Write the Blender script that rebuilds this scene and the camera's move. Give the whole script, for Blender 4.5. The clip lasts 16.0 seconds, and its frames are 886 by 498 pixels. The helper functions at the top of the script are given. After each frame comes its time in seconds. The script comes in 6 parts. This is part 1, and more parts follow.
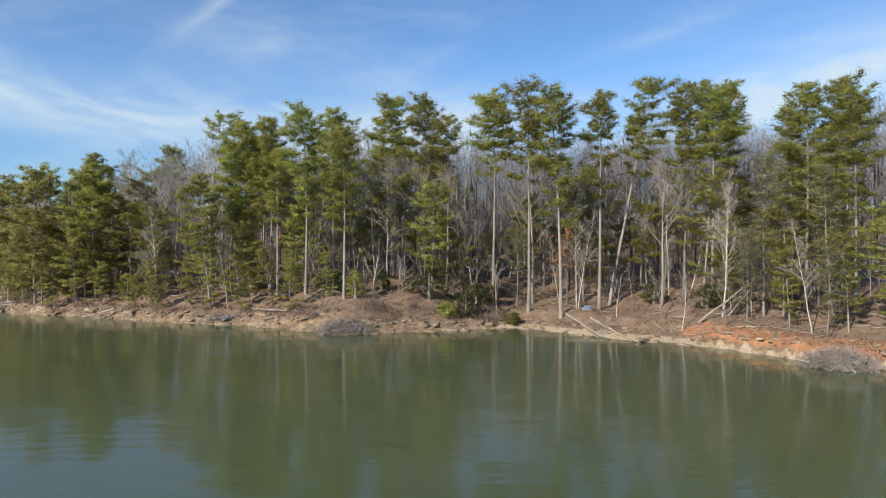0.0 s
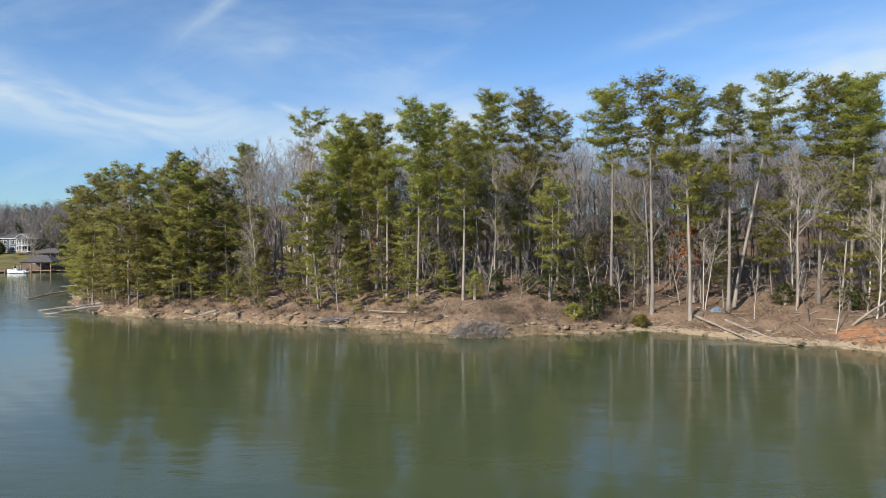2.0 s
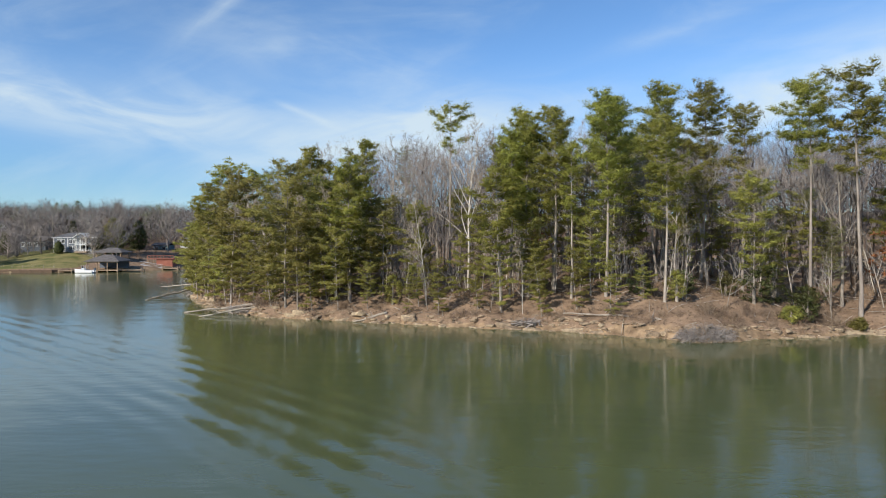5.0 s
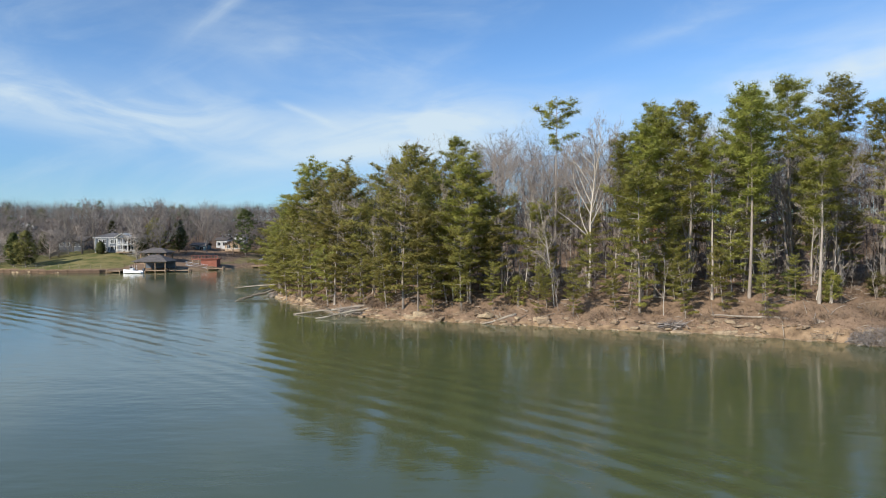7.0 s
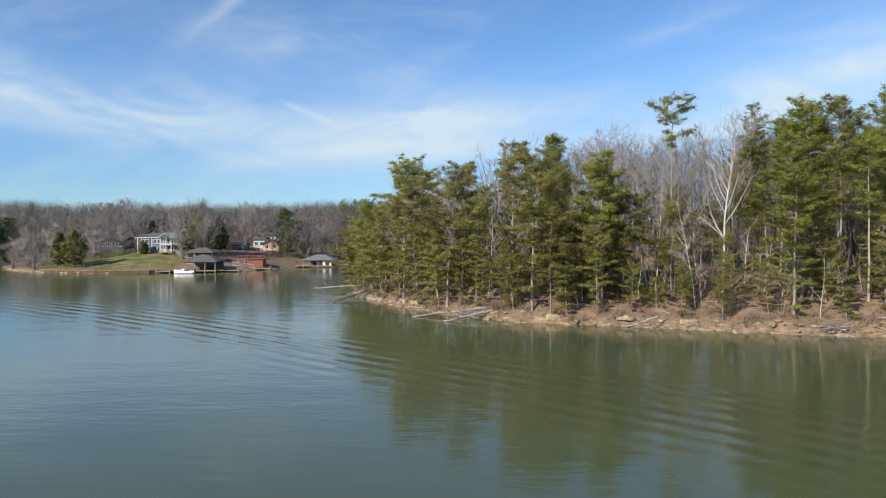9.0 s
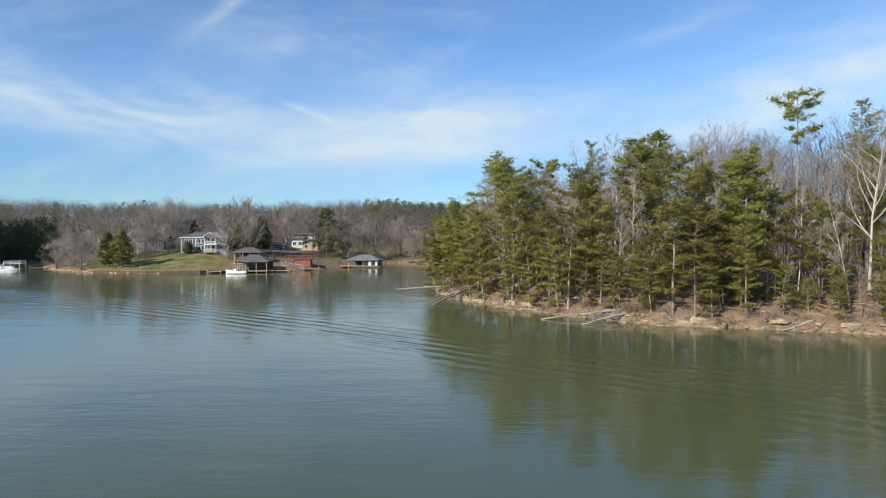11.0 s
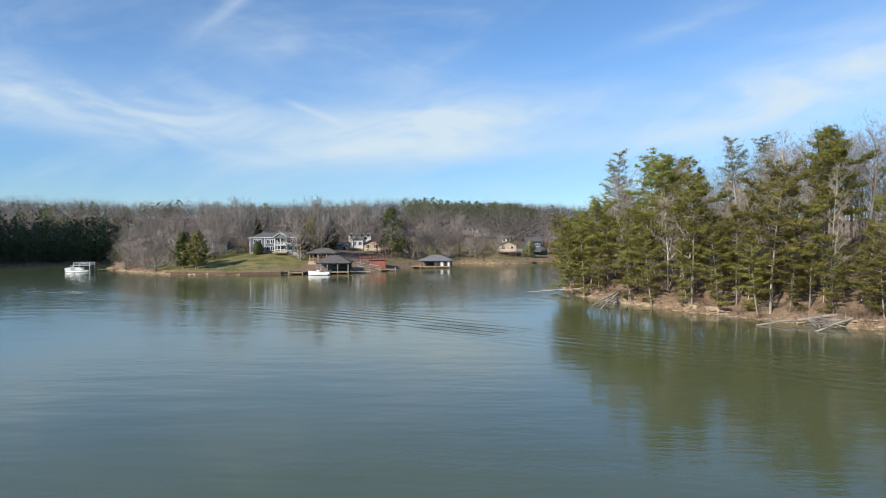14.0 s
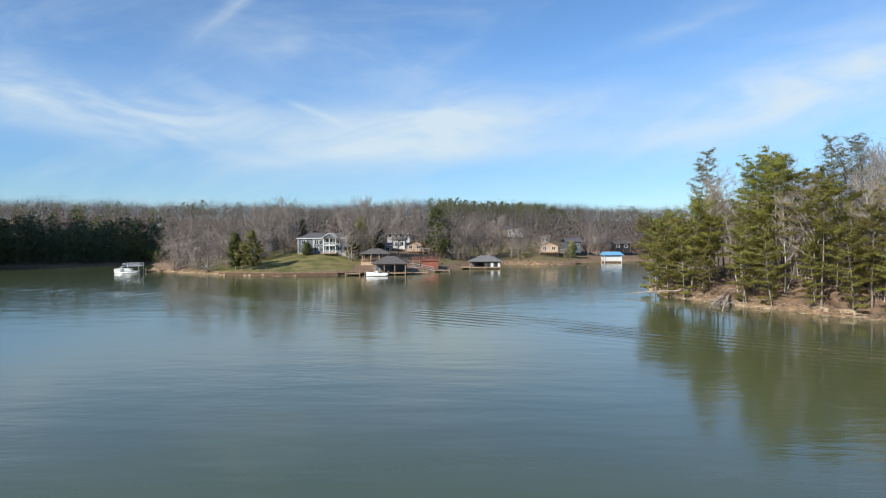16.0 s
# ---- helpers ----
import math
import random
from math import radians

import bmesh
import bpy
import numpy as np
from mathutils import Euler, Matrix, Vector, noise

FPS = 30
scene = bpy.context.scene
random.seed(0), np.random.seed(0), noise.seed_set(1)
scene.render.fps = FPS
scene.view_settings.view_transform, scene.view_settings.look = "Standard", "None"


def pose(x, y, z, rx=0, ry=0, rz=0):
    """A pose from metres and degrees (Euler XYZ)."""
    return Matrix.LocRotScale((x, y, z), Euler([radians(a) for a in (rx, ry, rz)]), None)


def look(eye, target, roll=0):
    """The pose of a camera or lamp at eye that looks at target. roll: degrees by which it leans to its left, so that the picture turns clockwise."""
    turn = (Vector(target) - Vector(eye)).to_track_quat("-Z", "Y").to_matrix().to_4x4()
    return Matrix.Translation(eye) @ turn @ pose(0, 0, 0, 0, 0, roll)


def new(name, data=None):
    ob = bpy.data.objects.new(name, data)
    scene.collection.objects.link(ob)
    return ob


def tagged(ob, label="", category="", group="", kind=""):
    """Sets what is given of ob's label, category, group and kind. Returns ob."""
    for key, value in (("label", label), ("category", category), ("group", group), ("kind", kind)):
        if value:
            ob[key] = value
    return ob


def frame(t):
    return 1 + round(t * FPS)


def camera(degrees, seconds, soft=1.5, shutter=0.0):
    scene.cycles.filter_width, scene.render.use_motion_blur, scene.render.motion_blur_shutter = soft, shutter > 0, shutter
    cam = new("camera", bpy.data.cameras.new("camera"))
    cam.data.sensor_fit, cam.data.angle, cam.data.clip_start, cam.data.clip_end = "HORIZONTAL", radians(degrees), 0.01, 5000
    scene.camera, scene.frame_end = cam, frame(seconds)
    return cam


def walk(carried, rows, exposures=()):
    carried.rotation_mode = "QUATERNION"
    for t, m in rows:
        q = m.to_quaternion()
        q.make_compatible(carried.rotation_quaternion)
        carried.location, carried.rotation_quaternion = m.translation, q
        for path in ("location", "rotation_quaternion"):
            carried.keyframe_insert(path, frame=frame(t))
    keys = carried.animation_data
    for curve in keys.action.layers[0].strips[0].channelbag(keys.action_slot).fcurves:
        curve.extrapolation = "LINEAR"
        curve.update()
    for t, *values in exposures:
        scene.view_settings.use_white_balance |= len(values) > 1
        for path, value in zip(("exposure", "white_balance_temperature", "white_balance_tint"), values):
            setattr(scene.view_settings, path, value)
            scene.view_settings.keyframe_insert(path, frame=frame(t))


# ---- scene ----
cam = camera(69.6, 16.0, 1.05)
METRES, EYE, TILT, LEAN, TURN = 112.0, 9.0, -0.75, 0.0, 0.0
ROWS = [
    (0.0, 0.0, 0.0, 0.0, -0.0, 0.0, -0.0),
    (0.5, -0.0269, 0.0051, -0.0005, 0.08, 0.04, 0.0),
    (1.0, -0.0542, 0.01, -0.0008, 0.15, 0.06, 0.01),
    (1.5, -0.0819, 0.0147, -0.0007, 0.21, 0.05, 0.03),
    (2.0, -0.1103, 0.0193, -0.0006, 0.29, 0.04, 0.03),
    (2.5, -0.1385, 0.0237, -0.0003, 0.35, 0.01, 0.04),
    (3.0, -0.1668, 0.0285, -0.0001, 0.42, -0.04, 0.08),
    (3.5, -0.1955, 0.033, -0.0002, 0.46, -0.04, 0.08),
    (4.0, -0.2246, 0.0377, -0.0001, 0.52, -0.05, 0.07),
    (6.5, -0.3745, 0.0603, -0.0, 0.75, -0.06, 0.11),
    (7.0, -0.4058, 0.0645, 0.0001, 0.81, -0.07, 0.12),
    (7.5, -0.4375, 0.0688, 0.0002, 0.84, -0.05, 0.1),
    (8.0, -0.4692, 0.0733, 0.0007, 0.9, -0.08, 0.13),
    (8.5, -0.5008, 0.0784, 0.0017, 0.93, -0.15, 0.19),
    (9.0, -0.5325, 0.0835, 0.002, 0.98, -0.18, 0.24),
    (9.5, -0.564, 0.0891, 0.0022, 1.04, -0.19, 0.26),
    (10.0, -0.5958, 0.0943, 0.0019, 1.08, -0.17, 0.22),
    (12.5, -0.7574, 0.1211, 0.0047, 1.36, -0.24, 0.31),
    (13.0, -0.7896, 0.1265, 0.0058, 1.42, -0.28, 0.37),
    (13.5, -0.8225, 0.1315, 0.0064, 1.45, -0.29, 0.37),
    (14.0, -0.856, 0.1355, 0.0063, 1.47, -0.27, 0.34),
    (14.5, -0.8883, 0.1409, 0.0066, 1.54, -0.26, 0.35),
    (15.0, -0.9214, 0.1454, 0.0065, 1.57, -0.25, 0.35),
    (15.5, -0.9547, 0.1485, 0.0073, 1.63, -0.25, 0.36),
    (16.0, -0.9881, 0.1516, 0.0075, 1.67, -0.23, 0.34),
]
walk(cam, [(t, pose(0, 0, EYE, TILT, LEAN, TURN) @ pose(METRES * x, METRES * y, METRES * z, 90 + pitch, roll, yaw)) for t, x, y, z, yaw, pitch, roll in ROWS], [(0.0, 0.25), (16.0, 0.25)])

# ---- world and light ----
SUN_AZ, SUN_EL = radians(221), radians(30.5)      # azimuth from +y towards +x
world = bpy.data.worlds.new("sky")
scene.world = world
world.use_nodes = True
wn, wl = world.node_tree.nodes, world.node_tree.links
wn.clear()


class Nodes:
    """Short hand for wiring node trees."""

    def __init__(self, tree):
        self.tree = tree

    def add(self, kind, **values):
        node = self.tree.nodes.new(kind)
        for key, value in values.items():
            if key in node.inputs:
                self.put(node.inputs[key], value)
            else:
                setattr(node, key, value)
        return node

    def put(self, socket, value):
        if isinstance(value, bpy.types.NodeSocket):
            self.tree.links.new(value, socket)
        elif isinstance(value, bpy.types.Node):
            self.tree.links.new(value.outputs[0], socket)
        elif hasattr(value, "__len__") and len(value) == 3 and socket.type == "RGBA":
            socket.default_value = (*value, 1)
        else:
            socket.default_value = value

    def math(self, op, a, b=0.0, c=0.0):
        node = self.tree.nodes.new("ShaderNodeMath")
        node.operation = op
        for socket, value in zip(node.inputs, (a, b, c)):
            self.put(socket, value)
        return node.outputs[0]

    def mix(self, fac, a, b):
        node = self.tree.nodes.new("ShaderNodeMix")
        node.data_type = "RGBA"
        for key, value in ((0, fac), (6, a), (7, b)):
            self.put(node.inputs[key], value)
        return node.outputs[2]

    def noise(self, vector, scale, detail=4.0, rough=0.55, distort=0.0):
        node = self.add("ShaderNodeTexNoise", Scale=scale, Detail=detail, Roughness=rough, Distortion=distort)
        self.put(node.inputs["Vector"], vector)
        return node.outputs["Fac"]

    def ramp(self, fac, low, high):
        node = self.tree.nodes.new("ShaderNodeMapRange")
        node.interpolation_type = "SMOOTHSTEP"
        for key, value in ((0, fac), (1, low), (2, high)):
            self.put(node.inputs[key], value)
        return node.outputs[0]


def build_sky():
    n = Nodes(world.node_tree)
    sky = n.add("ShaderNodeTexSky", sky_type="NISHITA", sun_disc=False, sun_elevation=SUN_EL, sun_rotation=SUN_AZ,
                air_density=1.0, dust_density=0.0, ozone_density=3.0, altitude=2500)
    coord = n.add("ShaderNodeTexCoord").outputs["Generated"]
    sep = n.add("ShaderNodeSeparateXYZ", Vector=coord)
    x, y, z = sep.outputs
    ahead = n.math("MAXIMUM", n.math("ABSOLUTE", y), 0.08)
    u, v = n.math("DIVIDE", x, ahead), n.math("DIVIDE", z, ahead)
    total = None
    # cirrus streaks: place, slope, half length, half width, strength
    for u0, v0, slope, long, wide, power in ((-0.54, 0.212, -0.16, 0.32, 0.056, 1.0), (-0.02, 0.185, 0.10, 0.26, 0.045, 0.95),
                                             (0.56, 0.228, 0.27, 0.34, 0.048, 0.95), (0.70, 0.275, 0.25, 0.36, 0.10, 0.4), (-0.02, 0.14, 0.05, 0.30, 0.022, 0.6),
                                             (-0.36, 0.365, 0.70, 0.09, 0.014, 0.5), (0.37, 0.335, 0.35, 0.10, 0.016, 0.45),
                                             (-0.22, 0.29, -0.28, 0.25, 0.055, 0.42), (-0.225, 0.198, -0.40, 0.038, 0.005, 0.9)):
        s, c = math.sin(math.atan(slope)), math.cos(math.atan(slope))
        du, dv = n.math("SUBTRACT", u, u0), n.math("SUBTRACT", v, v0)
        along = n.math("ADD", n.math("MULTIPLY", du, c), n.math("MULTIPLY", dv, s))
        across = n.math("SUBTRACT", n.math("MULTIPLY", dv, c), n.math("MULTIPLY", du, s))
        flat = n.add("ShaderNodeCombineXYZ", X=n.math("MULTIPLY", along, 3.0), Y=n.math("MULTIPLY", across, 10.0), Z=u0 * 9)
        wisp = n.ramp(n.noise(flat, 1.5, 6, 0.55, 0.7), 0.28, 0.70)
        bell = n.math("ADD", n.math("POWER", n.math("ABSOLUTE", n.math("DIVIDE", along, long)), 2.0),
                      n.math("POWER", n.math("ABSOLUTE", n.math("DIVIDE", across, wide)), 2.0))
        mask = n.math("MULTIPLY", n.math("EXPONENT", n.math("MULTIPLY", bell, -1.0)), power)
        part = n.math("MULTIPLY", mask, n.math("MULTIPLY_ADD", wisp, 0.75, 0.25))
        total = part if total is None else n.math("ADD", total, part)
    # thin veil all over
    veil = n.add("ShaderNodeCombineXYZ", X=n.math("MULTIPLY_ADD", v, 4.0, n.math("MULTIPLY", u, 2.0)), Y=n.math("MULTIPLY_ADD", v, 9.0, n.math("MULTIPLY", u, -3.0)), Z=y)
    total = n.math("ADD", total, n.math("MULTIPLY", n.ramp(n.noise(veil, 0.9, 7, 0.6, 0.6), 0.42, 0.85), 0.32))
    total = n.math("MINIMUM", n.math("MULTIPLY", total, 0.85), 0.85)
    blue = n.add("ShaderNodeHueSaturation", Saturation=1.08, Color=sky.outputs[0]).outputs[0]
    haze = n.ramp(v, 0.0, 0.30)
    tint = n.mix(haze, (0.51, 0.585, 0.605), (0.915, 0.985, 1.0))
    shade = n.tree.nodes.new("ShaderNodeMix")
    shade.data_type, shade.blend_type = "RGBA", "MULTIPLY"
    for key, value in ((0, 1.0), (6, blue), (7, tint)):
        n.put(shade.inputs[key], value)
    color = n.mix(total, shade.outputs[2], CLOUD)
    back = n.add("ShaderNodeBackground", Color=color, Strength=SKY_STRENGTH)
    out = n.add("ShaderNodeOutputWorld")
    world.node_tree.links.new(back.outputs[0], out.inputs[0])


SKY_STRENGTH, CLOUD = 0.15, (3.95, 4.6, 4.95)
build_sky()
sun = new("sun", bpy.data.lights.new("sun", "SUN"))
sun.data.energy, sun.data.angle, sun.data.color = 4.9, radians(0.6), (1.0, 0.93, 0.82)
sun_way = Vector((math.sin(SUN_AZ) * math.cos(SUN_EL), math.cos(SUN_AZ) * math.cos(SUN_EL), math.sin(SUN_EL)))
sun.matrix_world = look(sun_way * 50, (0, 0, 0))


# ---- materials ----
def surface(name, low, high, scale=2.0, rough=0.9, bump=0.3, fine=14.0, random_tone=0.0, island=0.0, metal=0.0, leaf=0.0, stretch=(1, 1, 1)):
    """A matt surface that varies between two colours at a broad and a fine scale."""
    m = bpy.data.materials.new(name)
    m.use_nodes = True
    n = Nodes(m.node_tree)
    bsdf = m.node_tree.nodes["Principled BSDF"]
    coord = n.add("ShaderNodeTexCoord").outputs["Object"]
    place = n.add("ShaderNodeMapping", Vector=coord, Scale=stretch).outputs[0]
    broad, grain = n.noise(place, scale, 4), n.noise(place, scale * fine, 5, 0.65)
    fac = n.math("ADD", n.math("MULTIPLY", n.ramp(broad, 0.3, 0.7), 0.6), n.math("MULTIPLY", n.ramp(grain, 0.25, 0.75), 0.4))
    color = n.mix(fac, low, high)
    if random_tone or island:
        tone = n.add("ShaderNodeObjectInfo").outputs["Random"]
        if island:
            isle = n.add("ShaderNodeNewGeometry").outputs["Random Per Island"]
            tone = n.math("ADD", n.math("MULTIPLY", tone, random_tone), n.math("MULTIPLY", isle, island))
            mid = (random_tone + island) / 2
        else:
            tone, mid = n.math("MULTIPLY", tone, random_tone), random_tone / 2
        value = n.math("ADD", n.math("SUBTRACT", tone, mid), 1.0)
        hue = n.math("MULTIPLY_ADD", n.add("ShaderNodeObjectInfo").outputs["Random"], 0.03 if leaf else 0.012, 0.480 if leaf else 0.494)
        color = n.add("ShaderNodeHueSaturation", Hue=hue, Value=value, Color=color).outputs[0]
    n.put(bsdf.inputs["Base Color"], color)
    bsdf.inputs["Roughness"].default_value = rough
    bsdf.inputs["Metallic"].default_value = metal
    bsdf.inputs["Specular IOR Level"].default_value = 0.25
    if bump:
        b = n.add("ShaderNodeBump", Strength=bump, Distance=0.05, Height=grain)
        n.put(bsdf.inputs["Normal"], b.outputs[0])
    if leaf:
        glow = n.add("ShaderNodeBsdfTranslucent", Color=n.add("ShaderNodeHueSaturation", Value=1.4, Color=color).outputs[0])
        both = n.tree.nodes.new("ShaderNodeMixShader")
        both.inputs[0].default_value = leaf
        m.node_tree.links.new(bsdf.outputs[0], both.inputs[1])
        m.node_tree.links.new(glow.outputs[0], both.inputs[2])
        m.node_tree.links.new(both.outputs[0], m.node_tree.nodes["Material Output"].inputs[0])
    return m


NEEDLES = {
    "pine": surface("pine_needles", (0.172, 0.184, 0.044), (0.348, 0.342, 0.08), 0.35, 0.6, 0, 6, 0.4, 0.25, leaf=0.5),
    "scrub": surface("scrub_pine_needles", (0.198, 0.200, 0.058), (0.378, 0.356, 0.1), 0.35, 0.6, 0, 6, 0.45, 0.25, leaf=0.5),
    "white": surface("white_pine_needles", (0.215, 0.222, 0.112), (0.36, 0.358, 0.185), 0.35, 0.6, 0, 6, 0.3, 0.25, leaf=0.5),
    "dark": surface("cedar_needles", (0.050, 0.066, 0.024), (0.125, 0.138, 0.044), 0.35, 0.6, 0, 6, 0.4, 0.4, leaf=0.25),
}
NEEDLES["cedar"] = surface("olive_cedar_needles", (0.085, 0.088, 0.034), (0.20, 0.180, 0.060), 0.35, 0.6, 0, 6, 0.4, 0.4, leaf=0.3)
NEEDLES["russet"] = surface("russet_needles", (0.085, 0.050, 0.034), (0.175, 0.105, 0.070), 0.35, 0.8, 0, 6, 0.4, 0.4, leaf=0.2)
BARK = {
    "pine": surface("pine_bark", (0.18, 0.150, 0.126), (0.39, 0.342, 0.292), 1.2, 0.95, 0.6, 9, 0.5, stretch=(1, 1, 0.3)),
    "grey": surface("grey_bark", (0.17, 0.142, 0.118), (0.34, 0.295, 0.25), 1.2, 0.95, 0.5, 9, 0.7, stretch=(1, 1, 0.3)),
    "pale": surface("pale_bark", (0.36, 0.32, 0.27), (0.66, 0.60, 0.52), 0.9, 0.85, 0.3, 7, 0.3, stretch=(1, 1, 0.4)),
}
TWIG = {
    "grey": surface("twigs", (0.200, 0.175, 0.156), (0.345, 0.305, 0.276), 0.6, 0.95, 0, 6, 0.4, 0.3),
    "pale": surface("pale_twigs", (0.25, 0.205, 0.165), (0.42, 0.36, 0.30), 0.6, 0.95, 0, 6, 0.3, 0.4),
}
BRUSH = surface("dry_brush", (0.12, 0.085, 0.06), (0.26, 0.19, 0.135), 0.6, 0.95, 0, 6, 0.5, 0.5)
RUSSET = surface("dead_leaves", (0.20, 0.09, 0.035), (0.36, 0.18, 0.075), 0.8, 0.9, 0, 6, 0.3, 0.6, leaf=0.2)
DRIFT = surface("weathered_wood", (0.22, 0.18, 0.14), (0.50, 0.44, 0.36), 0.8, 0.9, 0.5, 12, 0.4, stretch=(1, 1, 1))
ROCK = surface("tan_rock", (0.13, 0.098, 0.066), (0.44, 0.335, 0.225), 1.5, 0.9, 0.6, 7, 0.6)


def ground_material():
    m = bpy.data.materials.new("forest_floor")
    m.use_nodes = True
    n = Nodes(m.node_tree)
    bsdf = m.node_tree.nodes["Principled BSDF"]
    place = n.add("ShaderNodeTexCoord").outputs["Object"]
    mask = lambda key: n.add("ShaderNodeAttribute", attribute_name=key).outputs["Fac"]
    broad, mid, fine = n.noise(place, 0.16, 4), n.noise(place, 0.9, 5, 0.6), n.noise(place, 7.0, 6, 0.7)
    litter = n.mix(n.ramp(mid, 0.3, 0.7), (0.116, 0.076, 0.050), (0.252, 0.168, 0.110))
    litter = n.mix(n.ramp(fine, 0.35, 0.75), litter, (0.30, 0.215, 0.148))
    clay = n.mix(n.ramp(mid, 0.3, 0.7), (0.12, 0.082, 0.052), (0.37, 0.262, 0.16))
    clay = n.mix(n.math("MULTIPLY", n.ramp(fine, 0.45, 0.7), 0.6), clay, (0.26, 0.17, 0.10))
    red = n.mix(n.ramp(mid, 0.3, 0.7), (0.27, 0.125, 0.062), (0.46, 0.235, 0.12))
    sand = n.mix(n.ramp(fine, 0.3, 0.7), (0.33, 0.245, 0.155), (0.50, 0.40, 0.275))
    grass = n.mix(n.ramp(n.noise(place, 0.25, 5, 0.6), 0.35, 0.65), (0.085, 0.100, 0.031), (0.235, 0.198, 0.085))
    grass = n.mix(n.math("MULTIPLY", n.ramp(fine, 0.4, 0.7), 0.4), grass, (0.20, 0.19, 0.07))
    color = n.mix(n.ramp(n.math("ADD", mask("bank"), n.math("MULTIPLY_ADD", mid, 0.7, -0.35)), 0.35, 0.6), litter, clay)
    color = n.mix(n.ramp(n.math("ADD", mask("red"), n.math("MULTIPLY_ADD", mid, 0.6, -0.3)), 0.4, 0.7), color, red)
    color = n.mix(n.ramp(n.math("ADD", mask("sand"), n.math("MULTIPLY_ADD", mid, 0.5, -0.25)), 0.4, 0.6), color, sand)
    color = n.mix(n.ramp(n.math("ADD", mask("lawn"), n.math("MULTIPLY_ADD", broad, 0.4, -0.2)), 0.4, 0.6), color, grass)
    n.put(bsdf.inputs["Base Color"], color)
    bsdf.inputs["Roughness"].default_value = 0.95
    bsdf.inputs["Specular IOR Level"].default_value = 0.15
    b = n.add("ShaderNodeBump", Strength=0.7, Distance=0.12, Height=n.math("ADD", mid, n.math("MULTIPLY", fine, 0.5)))
    n.put(bsdf.inputs["Normal"], b.outputs[0])
    return m


def water_material():
    m = bpy.data.materials.new("lake_water")
    m.use_nodes = True
    n = Nodes(m.node_tree)
    bsdf = m.node_tree.nodes["Principled BSDF"]
    place = n.add("ShaderNodeTexCoord").outputs["Object"]
    x, y, z = n.add("ShaderNodeSeparateXYZ", Vector=place).outputs
    murk = n.noise(n.add("ShaderNodeMapping", Vector=place, Scale=(0.5, 1.6, 1)).outputs[0], 0.03, 4)
    color = n.mix(n.ramp(murk, 0.3, 0.7), (0.070, 0.088, 0.039), (0.086, 0.102, 0.047))
    n.put(bsdf.inputs["Base Color"], color)
    bsdf.inputs["Roughness"].default_value = 0.105
    bsdf.inputs["IOR"].default_value = 1.48
    # small ripples, rougher in drifting patches, and the wake of a boat that has passed
    small = n.noise(n.add("ShaderNodeMapping", Vector=place, Scale=(0.55, 1.3, 1)).outputs[0], 1.5, 3, 0.5)
    swell = n.noise(n.add("ShaderNodeMapping", Vector=place, Rotation=(0, 0, 0.3), Scale=(0.35, 1.0, 1)).outputs[0], 0.35, 2, 0.5)
    patch = n.ramp(n.noise(place, 0.035, 3), 0.42, 0.62)
    bow = n.math("MULTIPLY", n.math("MULTIPLY", n.math("ADD", x, 40.0), n.math("ADD", x, 100.0)), 0.00168)
    off = n.math("ADD", n.math("ADD", n.math("SUBTRACT", y, 36.0), n.math("MULTIPLY", n.math("ADD", x, 40.0), 0.833)), bow)
    off = n.math("ADD", n.math("MULTIPLY", off, 0.79), n.math("MULTIPLY_ADD", n.noise(place, 0.03, 2), 3.0, -1.5))
    train = n.math("SINE", n.math("MULTIPLY", off, 2 * math.pi / 1.9))
    bell = n.math("EXPONENT", n.math("MULTIPLY", n.math("POWER", n.math("ABSOLUTE", n.math("DIVIDE", off, 5.5)), 2.0), -1.0))
    uneven = n.math("MULTIPLY_ADD", n.ramp(n.noise(place, 0.12, 2), 0.35, 0.65), 0.7, 0.3)
    wake = n.math("MULTIPLY", n.math("MULTIPLY", train, bell), n.math("MULTIPLY", uneven, n.ramp(x, -26.0, -42.0)))
    height = n.math("ADD", n.math("MULTIPLY", small, n.math("MULTIPLY_ADD", patch, 0.013, 0.004)), n.math("MULTIPLY", swell, 0.04))
    height = n.math("ADD", height, n.math("MULTIPLY", wake, 0.025))
    b = n.add("ShaderNodeBump", Strength=1.0, Distance=1.0, Height=height)
    n.put(bsdf.inputs["Normal"], b.outputs[0])
    return m


# ---- mesh helpers ----
def to_mesh(name, V, F, material, smooth=False):
    """A mesh from arrays of points and triangles (or quads)."""
    V, F = np.asarray(V, dtype=np.float32), np.asarray(F, dtype=np.int32)
    k = F.shape[1]
    me = bpy.data.meshes.new(name)
    me.vertices.add(len(V)), me.loops.add(F.size), me.polygons.add(len(F))
    me.vertices.foreach_set("co", V.ravel())
    me.loops.foreach_set("vertex_index", F.ravel())
    me.polygons.foreach_set("loop_start", np.arange(0, F.size, k, dtype=np.int32))
    me.polygons.foreach_set("use_smooth", np.full(len(F), smooth))
    me.update(calc_edges=True)
    me.materials.append(material)
    return me


def part(name, bm, material, parent, label=""):
    """One mesh object under a thing or a part; bm is a bmesh or a finished mesh."""
    if isinstance(bm, bmesh.types.BMesh):
        me = bpy.data.meshes.new(name)
        bm.to_mesh(me)
        bm.free()
        me.materials.append(material)
    else:
        me = bm
    ob = new(name, me)
    ob.parent = parent
    if label:
        ob["label"] = label
    return ob


